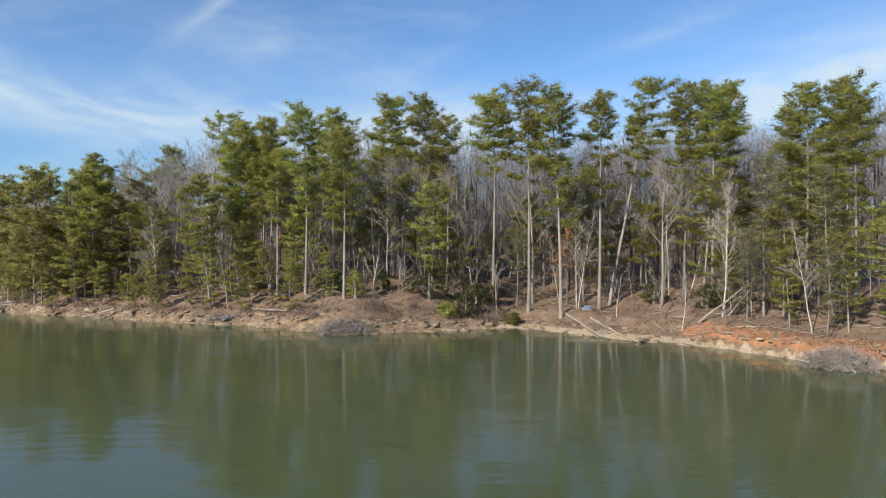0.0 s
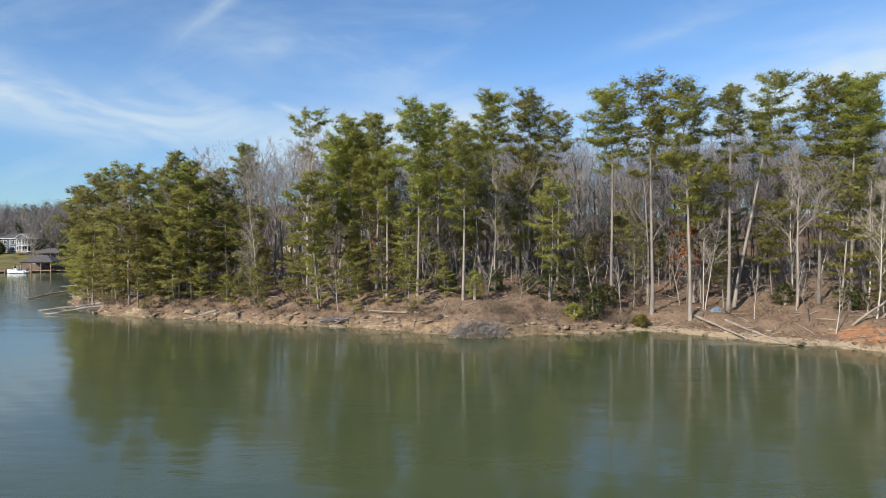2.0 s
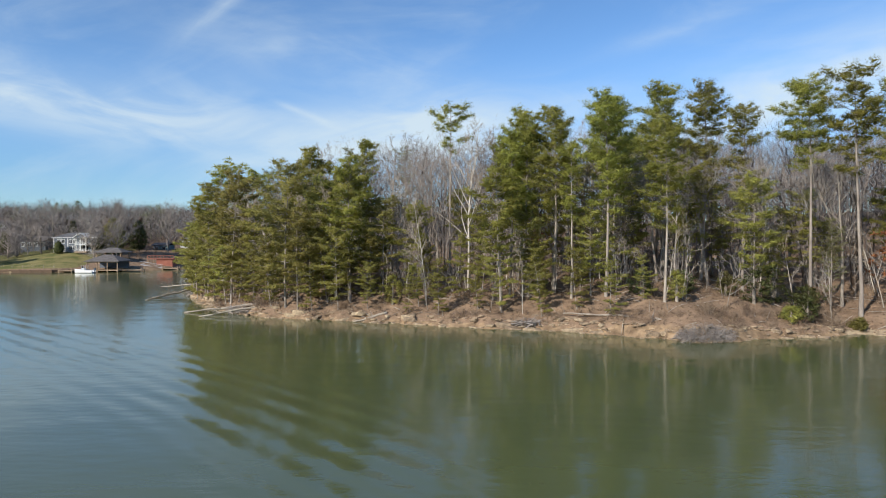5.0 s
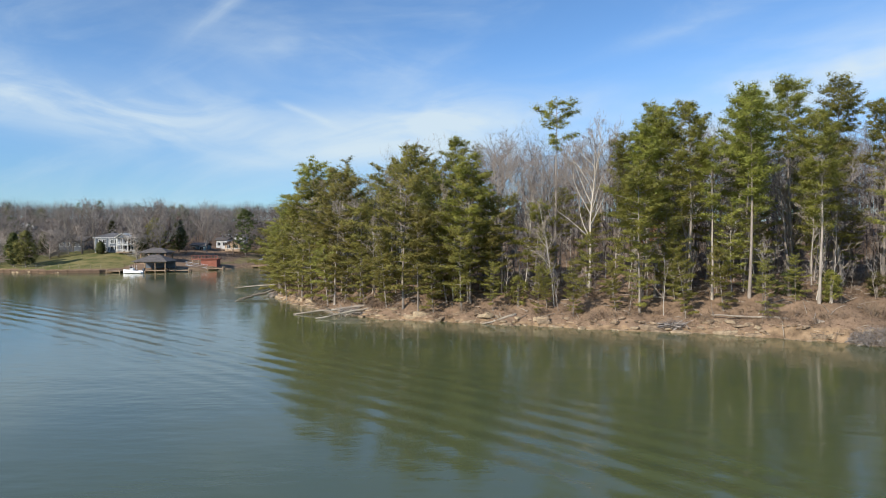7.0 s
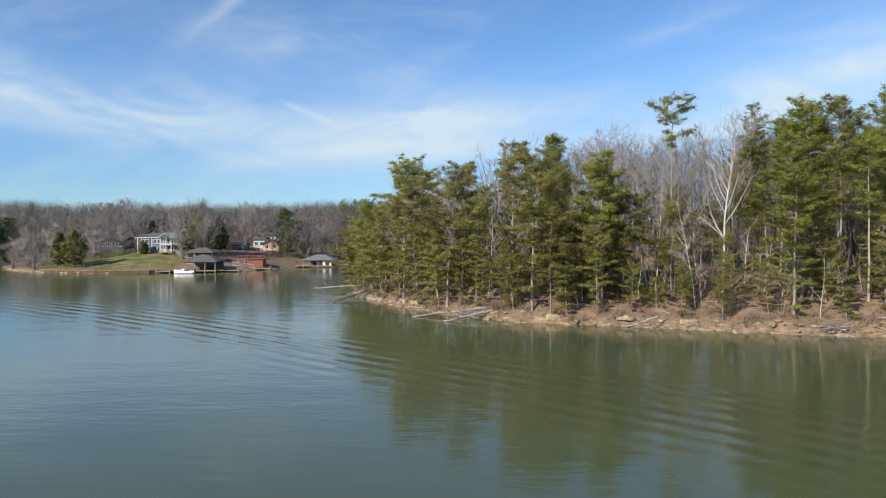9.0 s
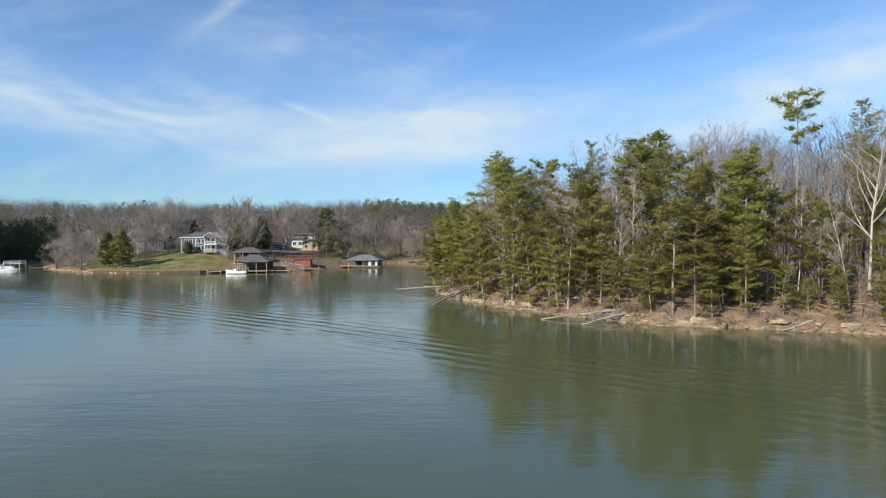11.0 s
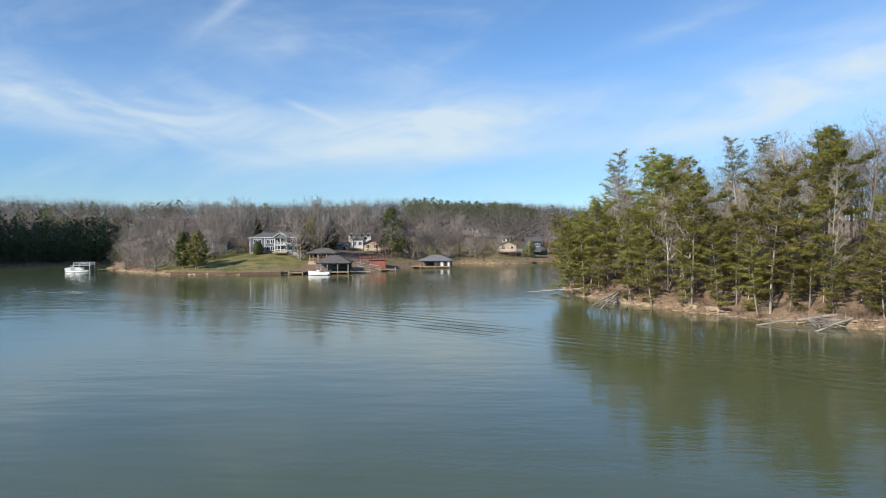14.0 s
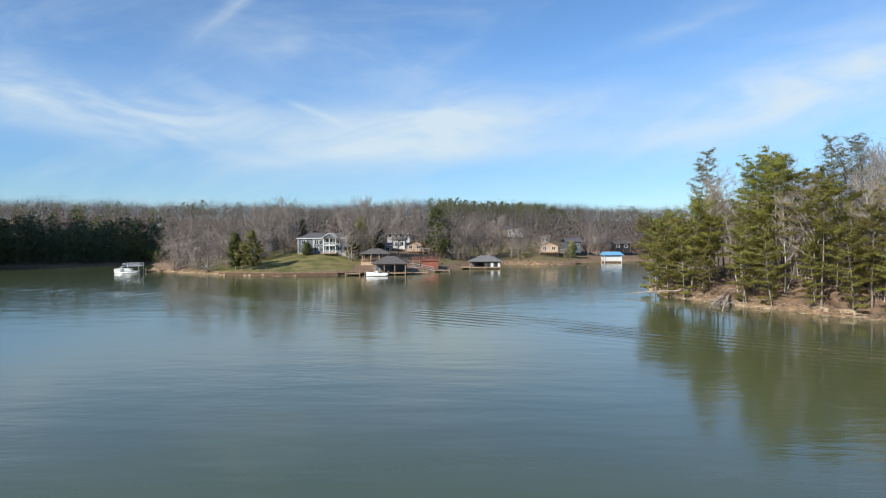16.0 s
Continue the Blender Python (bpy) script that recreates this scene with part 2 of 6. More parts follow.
class Shape:
    """Gathers triangles."""

    def __init__(self):
        self.V, self.F, self.count, self.normals = [], [], 0, []

    def take(self, V, F):
        self.V.append(np.asarray(V, float)), self.F.append(np.asarray(F, int) + self.count)
        self.count += len(V)

    def tube(self, P, R, sides):
        """A tapering tube along the points P with radii R."""
        P, R = np.asarray(P, float), np.asarray(R, float)
        d = np.gradient(P, axis=0)
        d /= np.linalg.norm(d, axis=1)[:, None] + 1e-9
        ref = np.array([0.31, 0.95, 0.02]) if abs(d[0][2]) > 0.6 else np.array([0.0, 0.0, 1.0])
        a = np.cross(d, ref)
        a /= np.linalg.norm(a, axis=1)[:, None] + 1e-9
        b = np.cross(d, a)
        ang = np.arange(sides) * 2 * math.pi / sides
        ring = P[:, None, :] + R[:, None, None] * (np.cos(ang)[None, :, None] * a[:, None, :] + np.sin(ang)[None, :, None] * b[:, None, :])
        V = ring.reshape(-1, 3)
        i, j = np.meshgrid(np.arange(len(P) - 1), np.arange(sides), indexing="ij")
        p, q = (i * sides + j).ravel(), (i * sides + (j + 1) % sides).ravel()
        self.take(V, np.concatenate([np.stack([p, q, q + sides], 1), np.stack([p, q + sides, p + sides], 1)]))

    def blades(self, base, tip, width, rng, face=None):
        """One thin triangle from each base to each tip, turned to face a direction where one is given."""
        way = tip - base
        side = np.cross(way, rng.normal(size=way.shape) if face is None else face + rng.normal(0, 0.3, way.shape))
        side *= (np.asarray(width) / 2 / (np.linalg.norm(side, axis=1) + 1e-9))[:, None]
        V = np.stack([base - side, base + side, tip], 1).reshape(-1, 3)
        self.take(V, np.arange(len(V)).reshape(-1, 3))

    def tufts(self, centre, size, count, width, rng, flat=0.55, lift=0.3):
        """Round tufts of needle sprays."""
        C, S = np.repeat(centre, count, 0), np.repeat(size, count)
        d = rng.normal(size=C.shape) * (1, 1, flat) + (0, 0, lift)
        d /= np.linalg.norm(d, axis=1)[:, None] + 1e-9
        reach = S * rng.uniform(0.55, 1.15, len(C))
        start = self.count
        # sprays lie round the tuft like loose shingles, pointing outwards
        tang = np.cross(d, rng.normal(size=d.shape))
        tang /= np.linalg.norm(tang, axis=1)[:, None] + 1e-9
        way = tang * 0.62 + d * rng.uniform(0.35, 1.0, len(C))[:, None]
        base = C + d * (reach * 0.2)[:, None] * (1, 1, 0.7)
        tip = base + way * (reach * 0.8)[:, None]
        side = np.cross(way, d)
        side *= (width * rng.uniform(0.35, 0.65, len(C)) / (np.linalg.norm(side, axis=1) + 1e-9))[:, None]
        V = np.stack([base - side, base + side, tip], 1)
        out = C * (1, 1, 0)
        out /= np.linalg.norm(out, axis=1)[:, None] + 1e-3
        face = d * 0.4 + out * 0.55 + (0, 0, 0.4)
        face /= np.linalg.norm(face, axis=1)[:, None] + 1e-9
        wrong = np.einsum("ij,ij->i", np.cross(V[:, 1] - V[:, 0], V[:, 2] - V[:, 0]), face) < 0
        V[wrong] = V[wrong][:, [1, 0, 2]]
        self.take(V.reshape(-1, 3), np.arange(len(V) * 3).reshape(-1, 3))
        self.normals.append((start, np.repeat(face, 3, 0)))

    def clumps(self, centre, size, rng, fine=70, core=16, flat=0.5, long=0.42, width=0.06, rise_by=0.25):
        """Rounded clumps of needle sprays: fine sprays round the rim, broad ones massed within."""
        centre, size = np.asarray(centre, float), np.asarray(size, float)
        for count, near, far, reach, wide, level in ((fine, 0.45, 1.0, long, width, 0.5), (core, 0.0, 0.62, 0.85, width * 3.6, 0.25)):
            if not count:
                continue
            C, S = np.repeat(centre, count, 0), np.repeat(size, count)
            d = rng.normal(size=C.shape)
            d /= np.linalg.norm(d, axis=1)[:, None] + 1e-9
            r = rng.uniform(near, far, len(C)) * (1 + 0.25 * np.sin(3 * np.arctan2(d[:, 1], d[:, 0]) + 7 * C[:, 2]))
            spot = C + d * (r * S)[:, None] * (1, 1, flat)
            way = d * (0.6, 0.6, 0.6 * level) + rng.normal(0, 0.6, C.shape) * (1, 1, level) + (0, 0, rise_by)
            way *= (reach * S * rng.uniform(0.6, 1.25, len(C)) / (np.linalg.norm(way, axis=1) + 1e-9))[:, None]
            out = C * (1, 1, 0)
            out /= np.linalg.norm(out, axis=1)[:, None] + 0.5
            face = d * (0.75, 0.75, 0.95) + out * 0.3 + (0, 0, 0.28)
            face /= np.linalg.norm(face, axis=1)[:, None] + 1e-9
            side = np.cross(way, face + rng.normal(0, 0.35, way.shape))
            side *= (wide * rng.uniform(0.35, 0.65, len(C)) / (np.linalg.norm(side, axis=1) + 1e-9))[:, None]
            V = np.stack([spot - way * 0.4 - side, spot - way * 0.4 + side, spot + way * 0.6], 1)
            wrong = np.einsum("ij,ij->i", np.cross(V[:, 1] - V[:, 0], V[:, 2] - V[:, 0]), face) < 0
            V[wrong] = V[wrong][:, [1, 0, 2]]
            start = self.count
            self.take(V.reshape(-1, 3), np.arange(len(V) * 3).reshape(-1, 3))
            self.normals.append((start, np.repeat(face, 3, 0)))

    def mesh(self, name, material, smooth=False):
        me = to_mesh(name, np.concatenate(self.V), np.concatenate(self.F), material, smooth or bool(self.normals))
        if self.normals:
            N = np.zeros((self.count, 3))
            for start, face in self.normals:
                N[start:start + len(face)] = face
            me.normals_split_custom_set_from_vertices(N.tolist())
        return me


def unit(v):
    return v / (np.linalg.norm(v) + 1e-9)


def unit_rows(v):
    return v / (np.linalg.norm(v, axis=1)[:, None] + 1e-9)


# ---- the land ----
POINT_SHORE = [(140, -30), (80, 5), (45, 30), (34, 40), (30.6, 44), (26.3, 48.8), (23.7, 51.8), (20.6, 55.7), (16.6, 57.3), (13.3, 60.8),
               (10, 63.8), (6.7, 65.1), (2.6, 64.2), (-1.3, 63), (-4.7, 62.7), (-9.7, 60.5), (-13, 62.7), (-20, 67.4), (-30, 70.2), (-42.7, 75.3),
               (-52, 78), (-56, 81.5), (-62, 88), (-68.5, 98), (-72.7, 106.6), (-75.8, 115), (-77, 125), (-75, 142), (-64, 165), (-45, 190),
               (-10, 225), (40, 262), (100, 290), (300, 320), (2600, 400), (2600, -600)]
FAR_SHORE = [(-2600, -900), (-500, -60), (-400, 60), (-320, 130), (-272, 188), (-270, 218), (-277, 241), (-257, 244), (-244, 256), (-236, 268), (-226, 256), (-212, 223), (-203, 210),
             (-189.5, 197), (-173.5, 185), (-157, 181), (-143, 182.5), (-137, 188), (-122.4, 188.8), (-115, 203), (-108, 223), (-100, 240),
             (-93.7, 247), (-85, 238), (-74.5, 241), (-57.6, 265), (-47.8, 269.5), (-34, 280), (0, 305), (60, 335), (150, 365), (400, 400), (2600, 520), (2600, 2600), (-2600, 2600)]


def inland(x, y, shore):
    """Metres from the shore line, positive on land."""
    x, y = np.asarray(x, float), np.asarray(y, float)
    best, inside = np.full(x.shape, 1e9), np.zeros(x.shape, bool)
    for (ax, ay), (bx, by) in zip(shore, shore[1:] + shore[:1]):
        dx, dy = bx - ax, by - ay
        t = np.clip(((x - ax) * dx + (y - ay) * dy) / (dx * dx + dy * dy), 0, 1)
        best = np.minimum(best, np.hypot(x - ax - t * dx, y - ay - t * dy))
        if ay != by:
            inside ^= ((ay > y) != (by > y)) & (x < ax + (y - ay) * dx / dy)
    return np.where(inside, best, -best)


def wobble(x, y, scale):
    """A cheap smooth noise made of waves, about -1 to 1."""
    out = 0
    for k, (a, b, p) in enumerate(((1.0, 0.3, 0.2), (-0.5, 0.9, 1.7), (0.7, -0.8, 3.1), (1.9, 1.2, 0.5), (-1.6, 2.1, 2.2), (3.1, -1.4, 4.0))):
        out = out + np.sin((a * x + b * y) / scale + p) / (1 + 0.35 * k)
    return out / 2.6


def rise(v, low, high):
    t = np.clip((v - low) / (high - low), 0, 1)
    return t * t * (3 - 2 * t)


def height(x, y):
    """The ground's height over the lake, and the masks for its cover."""
    x, y = np.asarray(x, float), np.asarray(y, float)
    d1 = inland(x, y, POINT_SHORE) + 0.55 * wobble(x, y, 1.6) + 0.40 * wobble(x, y, 0.6)
    d2 = inland(x, y, FAR_SHORE)
    beach = rise(x, 3, 8) * (1 - rise(x, 20, 24)) * rise(90 - y, 0, 10)
    cut = 0.66 + 0.5 * rise(x, 21, 25) + 0.25 * rise(x, -19, -15) * (1 - rise(x, -4, -1)) * rise(90 - y, 0, 10) + 0.38 * wobble(x, y, 4.0) + 0.25 * wobble(x, y, 1.3)
    bank = cut * (rise(d1, 0.1, 0.8) * (1 - beach) + beach * (0.25 * rise(d1, 0, 1.5) + 0.75 * rise(d1, 3.2, 5.2)))
    steep = 0.38 - 0.23 * rise(x, -2, 8)
    z1 = bank + steep * np.clip(d1 - 0.6, 0, 5.4) + 0.12 * np.clip(d1 - 6, 0, 22) + 0.165 * np.clip(d1 - 28, 0, 60) + 0.02 * np.clip(d1 - 88, 0, 400)
    z1 = z1 + rise(d1, 2, 8) * (0.24 * wobble(x, y, 3.0) + 0.15 * wobble(x, y, 1.1) + 0.08 * wobble(x, y, 0.45))
    z2 = 0.8 * rise(d2, 0, 1.0) + 0.15 * np.clip(d2 - 1, 0, 40) + 0.122 * np.clip(d2 - 41, 0, 130) + 0.006 * np.clip(d2 - 171, 0, 900)
    # the 64 m term is an unseen ridge, added to shade the far-left shore
    z2 = z2 + rise(d2, 20, 90) * 2.2 * wobble(x, y, 38) + 64 * rise(-x, 276, 308) * rise(238 - y, 0, 25) * rise(d2, 2, 25)
    deep = -0.25 + np.clip(np.maximum(d1, d2), -12, 0) * 0.25
    z = np.where((d1 < 0) & (d2 < 0), np.minimum(deep + 0.25, -0.02), np.maximum(np.where(d1 > 0, z1, -9), np.where(d2 > 0, z2, -9)))
    near = (d1 > -3)
    bluff = rise(x, -19, -15) * (1 - rise(x, -4, -1)) * rise(90 - y, 0, 10)
    shore = near * (1 - rise(d1, 0.05, 0.75 + 2.6 * beach + 0.9 * bluff)) + (d2 > -3) * rise(x, -222, -208) * (1 - rise(d2, 0.8, 2.0 + 12 * rise(x, -100, -96) * (1 - rise(x, -68, -62))))
    red = near * rise(x, 19, 24) * (1 - rise(d1, 2.8, 5.6)) * rise(d1, 0.2, 0.9)
    sand = near * np.maximum(beach, 0.62 * rise(x, 20, 23)) * (1 - rise(d1, 0.4 + 0.6 * beach, 1.1 + 1.1 * beach)) * rise(d1, -1.5, 0)
    lawn = rise(d2, 1.5, 3) * (1 - rise(d2, 30, 42)) * rise(x, -196, -186) * (1 - rise(x, -143, -138))
    lawn = np.maximum(lawn, 0.52 * rise(d2, 2, 4) * (1 - rise(d2, 50, 75)) * rise(x, -128, -118) * (1 - rise(x, -60, -50)))
    return z, np.clip(shore, 0, 1), red, sand, lawn


def floor_at(x, y):
    return float(height(np.array([x]), np.array([y]))[0][0])


def spaced(stops):
    """Grid lines from stops of (start, step)."""
    out = [stops[0][0]]
    for (a, step), (b, _) in zip(stops, stops[1:]):
        k = max(1, round((b - a) / step))
        out += list(np.linspace(a, b, k + 1)[1:])
    return np.array(out)


def build_ground():
    gx = spaced([(-2500, 300), (-700, 60), (-340, 12), (-290, 3.0), (-85, 0.6), (42, 3), (80, 20), (300, 150), (900, 400), (2500, 1)])
    gy = spaced([(-800, 150), (-50, 20), (30, 4), (38, 0.6), (128, 2.0), (290, 8), (420, 40), (700, 200), (2500, 1)])
    X, Y = np.meshgrid(gx, gy)
    Z, bank, red, sand, lawn = height(X.ravel(), Y.ravel())
    V = np.stack([X.ravel(), Y.ravel(), Z], 1)
    w = len(gx)
    i, j = np.meshgrid(np.arange(len(gy) - 1), np.arange(w - 1), indexing="ij")
    a = (i * w + j).ravel()
    me = to_mesh("ground", V, np.stack([a, a + 1, a + w + 1, a + w], 1), ground_material(), True)
    for key, values in (("bank", bank), ("red", red), ("sand", sand), ("lawn", lawn)):
        me.attributes.new(key, "FLOAT", "POINT").data.foreach_set("value", np.asarray(values, np.float32))
    tagged(new("ground", me), "brown leaf-littered slopes with tan clay banks round a lake", "ground", kind="structure")


build_ground()
lake = to_mesh("water", [(-2500, -800, 0), (2500, -800, 0), (2500, 2500, 0), (-2500, 2500, 0)], [(0, 1, 2, 3)], water_material())
tagged(new("water", lake), "calm murky green lake water with faint ripples", "water", kind="structure")


# ---- trees ----
def pine_tree(seed, h=25.0, bare=0.55, spread=3.0, limbs=44, droop=0.0, cone=0.0, top=0.55, fill=1.5, clump=0.80, flat=0.68, fine=46, core=5, needle="pine", width=0.062, sweep=0.14, skip=0.12, thin=0.0, twiggy=5):
    """Meshes of a pine: a trunk with limbs, and a crown of needle clumps carried in uneven plates."""
    rng = np.random.default_rng(seed)
    wood, leaf = Shape(), Shape()
    k = 9
    s = np.linspace(0, 1, k)
    bend = rng.normal(0, 0.25, 2)
    axis = np.stack([bend[0] * np.sin(s * 3.1) + rng.normal(0, 0.03, k), bend[1] * np.sin(s * 2.4) + rng.normal(0, 0.03, k), s * h - 0.4], 1)
    r0 = 0.0074 * h + 0.02
    wood.tube(axis, r0 * (1 - 0.86 * s) * (1 + 0.25 * np.exp(-s * 30)), 8)
    at = lambda f: np.array([np.interp(f, s, axis[:, c]) for c in range(3)])
    turn, centres, sizes, bases, tips = rng.uniform(0, 6), [], [], [], []
    bias = rng.uniform(0, 6.28)
    for i in range(limbs):
        u = min(0.985, ((i + rng.uniform(0, 1.2)) / limbs) ** 0.82)
        f = bare + (1 - bare) * u
        turn += 2.4 + rng.normal(0, 0.4)
        if rng.random() < skip + thin * max(0, 0.5 - u):
            continue
        dome = 1.0 if u < top else math.sqrt(max(0.2, 1 - ((u - top) / (1.04 - top)) ** 2))
        full = min(1.0, 0.62 + 0.9 * u) * (1 - cone * u) * dome
        length = spread * full * rng.uniform(0.42, 1.15) * (1 + 0.16 * math.cos(turn - bias))
        climb = -droop + 0.02 + 0.55 * u * u + rng.normal(0, 0.12)
        d = unit(np.array([math.cos(turn), math.sin(turn), climb]))
        p0 = at(min(f, 0.985))
        t = np.linspace(0, 1, 4)
        wood.tube(p0 + np.outer(t * length, d) + np.outer(t * t, [0, 0, sweep * length]), np.interp(t, [0, 1], [0.011 * length + 0.02, 0.010]), 3)
        across = unit(np.cross(d, [0, 0, 1]))
        along = lambda q: p0 + d * length * q + np.array([0, 0, sweep * length * q * q])
        n = max(2, int(round(fill * (length * 1.25 + 0.6))))
        for q in rng.uniform(0.12, 1.0, twiggy):
            bases.append(along(q)), tips.append(along(q) + unit(d * 0.5 + rng.normal(0, 0.6, 3)) * rng.uniform(0.3, 1.0))
        for q in np.linspace(1.0, 0.34 if length > 1.6 else 0.55, n):
            wide = length * 0.30 * (1.15 - 0.75 * q)
            for side in ((-1, 1) if wide > 0.42 and rng.random() < 0.7 else (rng.choice((-1, 1)),)):
                c = along(q) + across * side * rng.uniform(0.4, 1.1) * wide + rng.normal(0, 0.10, 3)
                centres.append(c + (0, 0, 0.10)), sizes.append(clump * rng.uniform(0.55, 1.25) * (0.8 + 0.2 * min(1, length / 2)))
                if wide > 0.3:
                    wood.tube([along(q * 0.82), c], [0.016, 0.006], 3)
    tip = at(1.0)
    for j in range(4):
        centres.append(tip + rng.normal(0, 0.26, 3) * (1, 1, 0.8) - (0, 0, 0.25 + 0.2 * j)), sizes.append(clump * 0.62)
    # dead stubs below the crown
    for i in range(12):
        f = rng.uniform(0.35, 1.0) * bare
        a = rng.uniform(0, 6.28)
        p0, l = at(f), rng.uniform(0.5, 1.8)
        wood.tube([p0, p0 + np.array([math.cos(a), math.sin(a), rng.uniform(-0.3, 0.2)]) * l], [0.028, 0.007], 3)
    wood.blades(np.array(bases), np.array(tips), np.full(len(tips), 0.022), rng)
    leaf.clumps(centres, sizes, rng, fine, core, flat, 0.40, width)
    return wood.mesh("trunk", BARK["pine"], True), leaf.mesh("crown", NEEDLES[needle])


def bare_tree(seed, h=19.0, fork=0.45, spread=0.30, limbs=12, subs=6, twigs=8, tone="grey", r=0.011, many=1, thick=1.0):
    """Meshes of a leafless tree: a trunk with main limbs, and a crown of branches and twigs."""
    rng = np.random.default_rng(seed)
    wood, fine = Shape(), Shape()
    bases, tips, widths = [], [], []

    def way(d, spread_by, up):
        side = unit(np.cross(d, rng.normal(size=3)))
        return unit(d * math.cos(spread_by) + side * math.sin(spread_by) + np.array([0, 0, up]))

    def path(p, d, length, k, wander, up):
        P = [p]
        for _ in range(k):
            d = unit(d + rng.normal(0, wander, 3) + np.array([0, 0, up]))
            P.append(P[-1] + d * length / k)
        return np.array(P)

    for stem in range(many):
        lean = rng.normal(0, 0.05 + 0.10 * (many > 1), 3) * (1, 1, 0)
        trunk = path(np.array([0, 0, -0.4]) + rng.normal(0, 0.25, 3) * (1, 1, 0) * (many > 1), unit(np.array([0, 0, 1.0]) + lean), h * rng.uniform(0.88, 1.0), 9, 0.045, 0.04)
        r0 = h * r / (1 + 0.35 * (many > 1))
        tr = r0 * np.linspace(1, 0.10, 10)
        wood.tube(trunk, tr, 7)
        for i in range(limbs):
            f = fork + (0.97 - fork) * (i + rng.uniform(0, 1)) / limbs
            p = np.array([np.interp(f * 9, np.arange(10), trunk[:, c]) for c in range(3)])
            d0 = unit(trunk[min(9, int(f * 9) + 1)] - trunk[int(f * 9)])
            length = h * spread * (1.15 - 0.75 * (f - fork) / (1 - fork)) * rng.uniform(0.7, 1.15)
            d = way(d0, rng.uniform(0.55, 1.0), 0.15)
            P = path(p, d, length, 4, 0.14, 0.09)
            lr = 0.010 * length + 0.010
            (wood if h > 8 else fine).tube(P, lr * np.linspace(1, 0.25, 5), 5)
            for j in range(subs):
                g = 0.25 + 0.75 * (j + rng.uniform(0, 1)) / subs
                p2 = np.array([np.interp(g * 4, np.arange(5), P[:, c]) for c in range(3)])
                d2 = way(unit(P[min(4, int(g * 4) + 1)] - P[min(3, int(g * 4))]), rng.uniform(0.4, 0.9), 0.12)
                l2 = length * rng.uniform(0.30, 0.55)
                P2 = path(p2, d2, l2, 3, 0.16, 0.06)
                for a, b in zip(P2, P2[1:]):
                    bases.append(a), tips.append(b + (b - a) * 0.5), widths.append(0.016 * l2 + 0.02)
                for _ in range(6):
                    g2 = rng.uniform(0.2, 1.0) * 3
                    p3 = np.array([np.interp(g2, np.arange(4), P2[:, c]) for c in range(3)])
                    d3 = way(d2, rng.uniform(0.3, 0.85), 0.12)
                    l3 = l2 * rng.uniform(0.35, 0.7)
                    e3 = p3 + d3 * l3
                    bases.append(p3), tips.append(e3), widths.append(0.022)
                    for _ in range(twigs):
                        p4 = p3 + (e3 - p3) * rng.uniform(0.2, 0.95)
                        bases.append(p4), tips.append(p4 + way(d3, rng.uniform(0.3, 0.8), 0.1) * l3 * rng.uniform(0.35, 0.7)), widths.append(0.014)
    fine.blades(np.array(bases), np.array(tips), np.array(widths) * thick, rng)
    return wood.mesh("trunk", BARK[tone], True), fine.mesh("crown", TWIG[tone])


def shrub(seed, h=1.6, wide=1.5, stems=46, material=BRUSH, arch=0.4):
    """A leafless thicket of arching stems."""
    rng = np.random.default_rng(seed)
    s = Shape()
    bases, tips, widths = [], [], []
    for _ in range(stems):
        p = np.array([*rng.normal(0, wide * 0.30, 2), -0.1])
        d = unit(np.array([*rng.normal(0, arch, 2), 1.0]))
        e = p + d * h * rng.uniform(0.5, 1.05)
        bases.append(p), tips.append(e), widths.append(0.035)
        for _ in range(6):
            q = p + (e - p) * rng.uniform(0.3, 0.95)
            bases.append(q), tips.append(q + unit(d + rng.normal(0, 0.55, 3)) * h * rng.uniform(0.15, 0.4)), widths.append(0.022)
    s.blades(np.array(bases), np.array(tips), np.array(widths), rng)
    return s.mesh("stems", material)


MADE = {}


def variant(kind, *key, **how):
    """Meshes of a kind of tree, made once."""
    tag = (kind, key, tuple(sorted((k, str(v)) for k, v in how.items())))
    if tag not in MADE:
        MADE[tag] = kind(*key, **how)
    return MADE[tag]


def stand(name, meshes, x, y, scale, turn, lean, label, category, group, z=None):
    """A tree or shrub on the ground: an empty at its foot with its parts."""
    thing = tagged(new(name), label, category, group)
    z = floor_at(x, y) if z is None else z
    thing.matrix_world = pose(x, y, z, lean[1], lean[0], 0) @ pose(0, 0, 0, 0, 0, turn) @ Matrix.Scale(scale, 4)
    for me in meshes if isinstance(meshes, tuple) else (meshes,):
        part(me.name.split(".")[0], me, None, thing)
    return thing


rnd = random.Random(5)
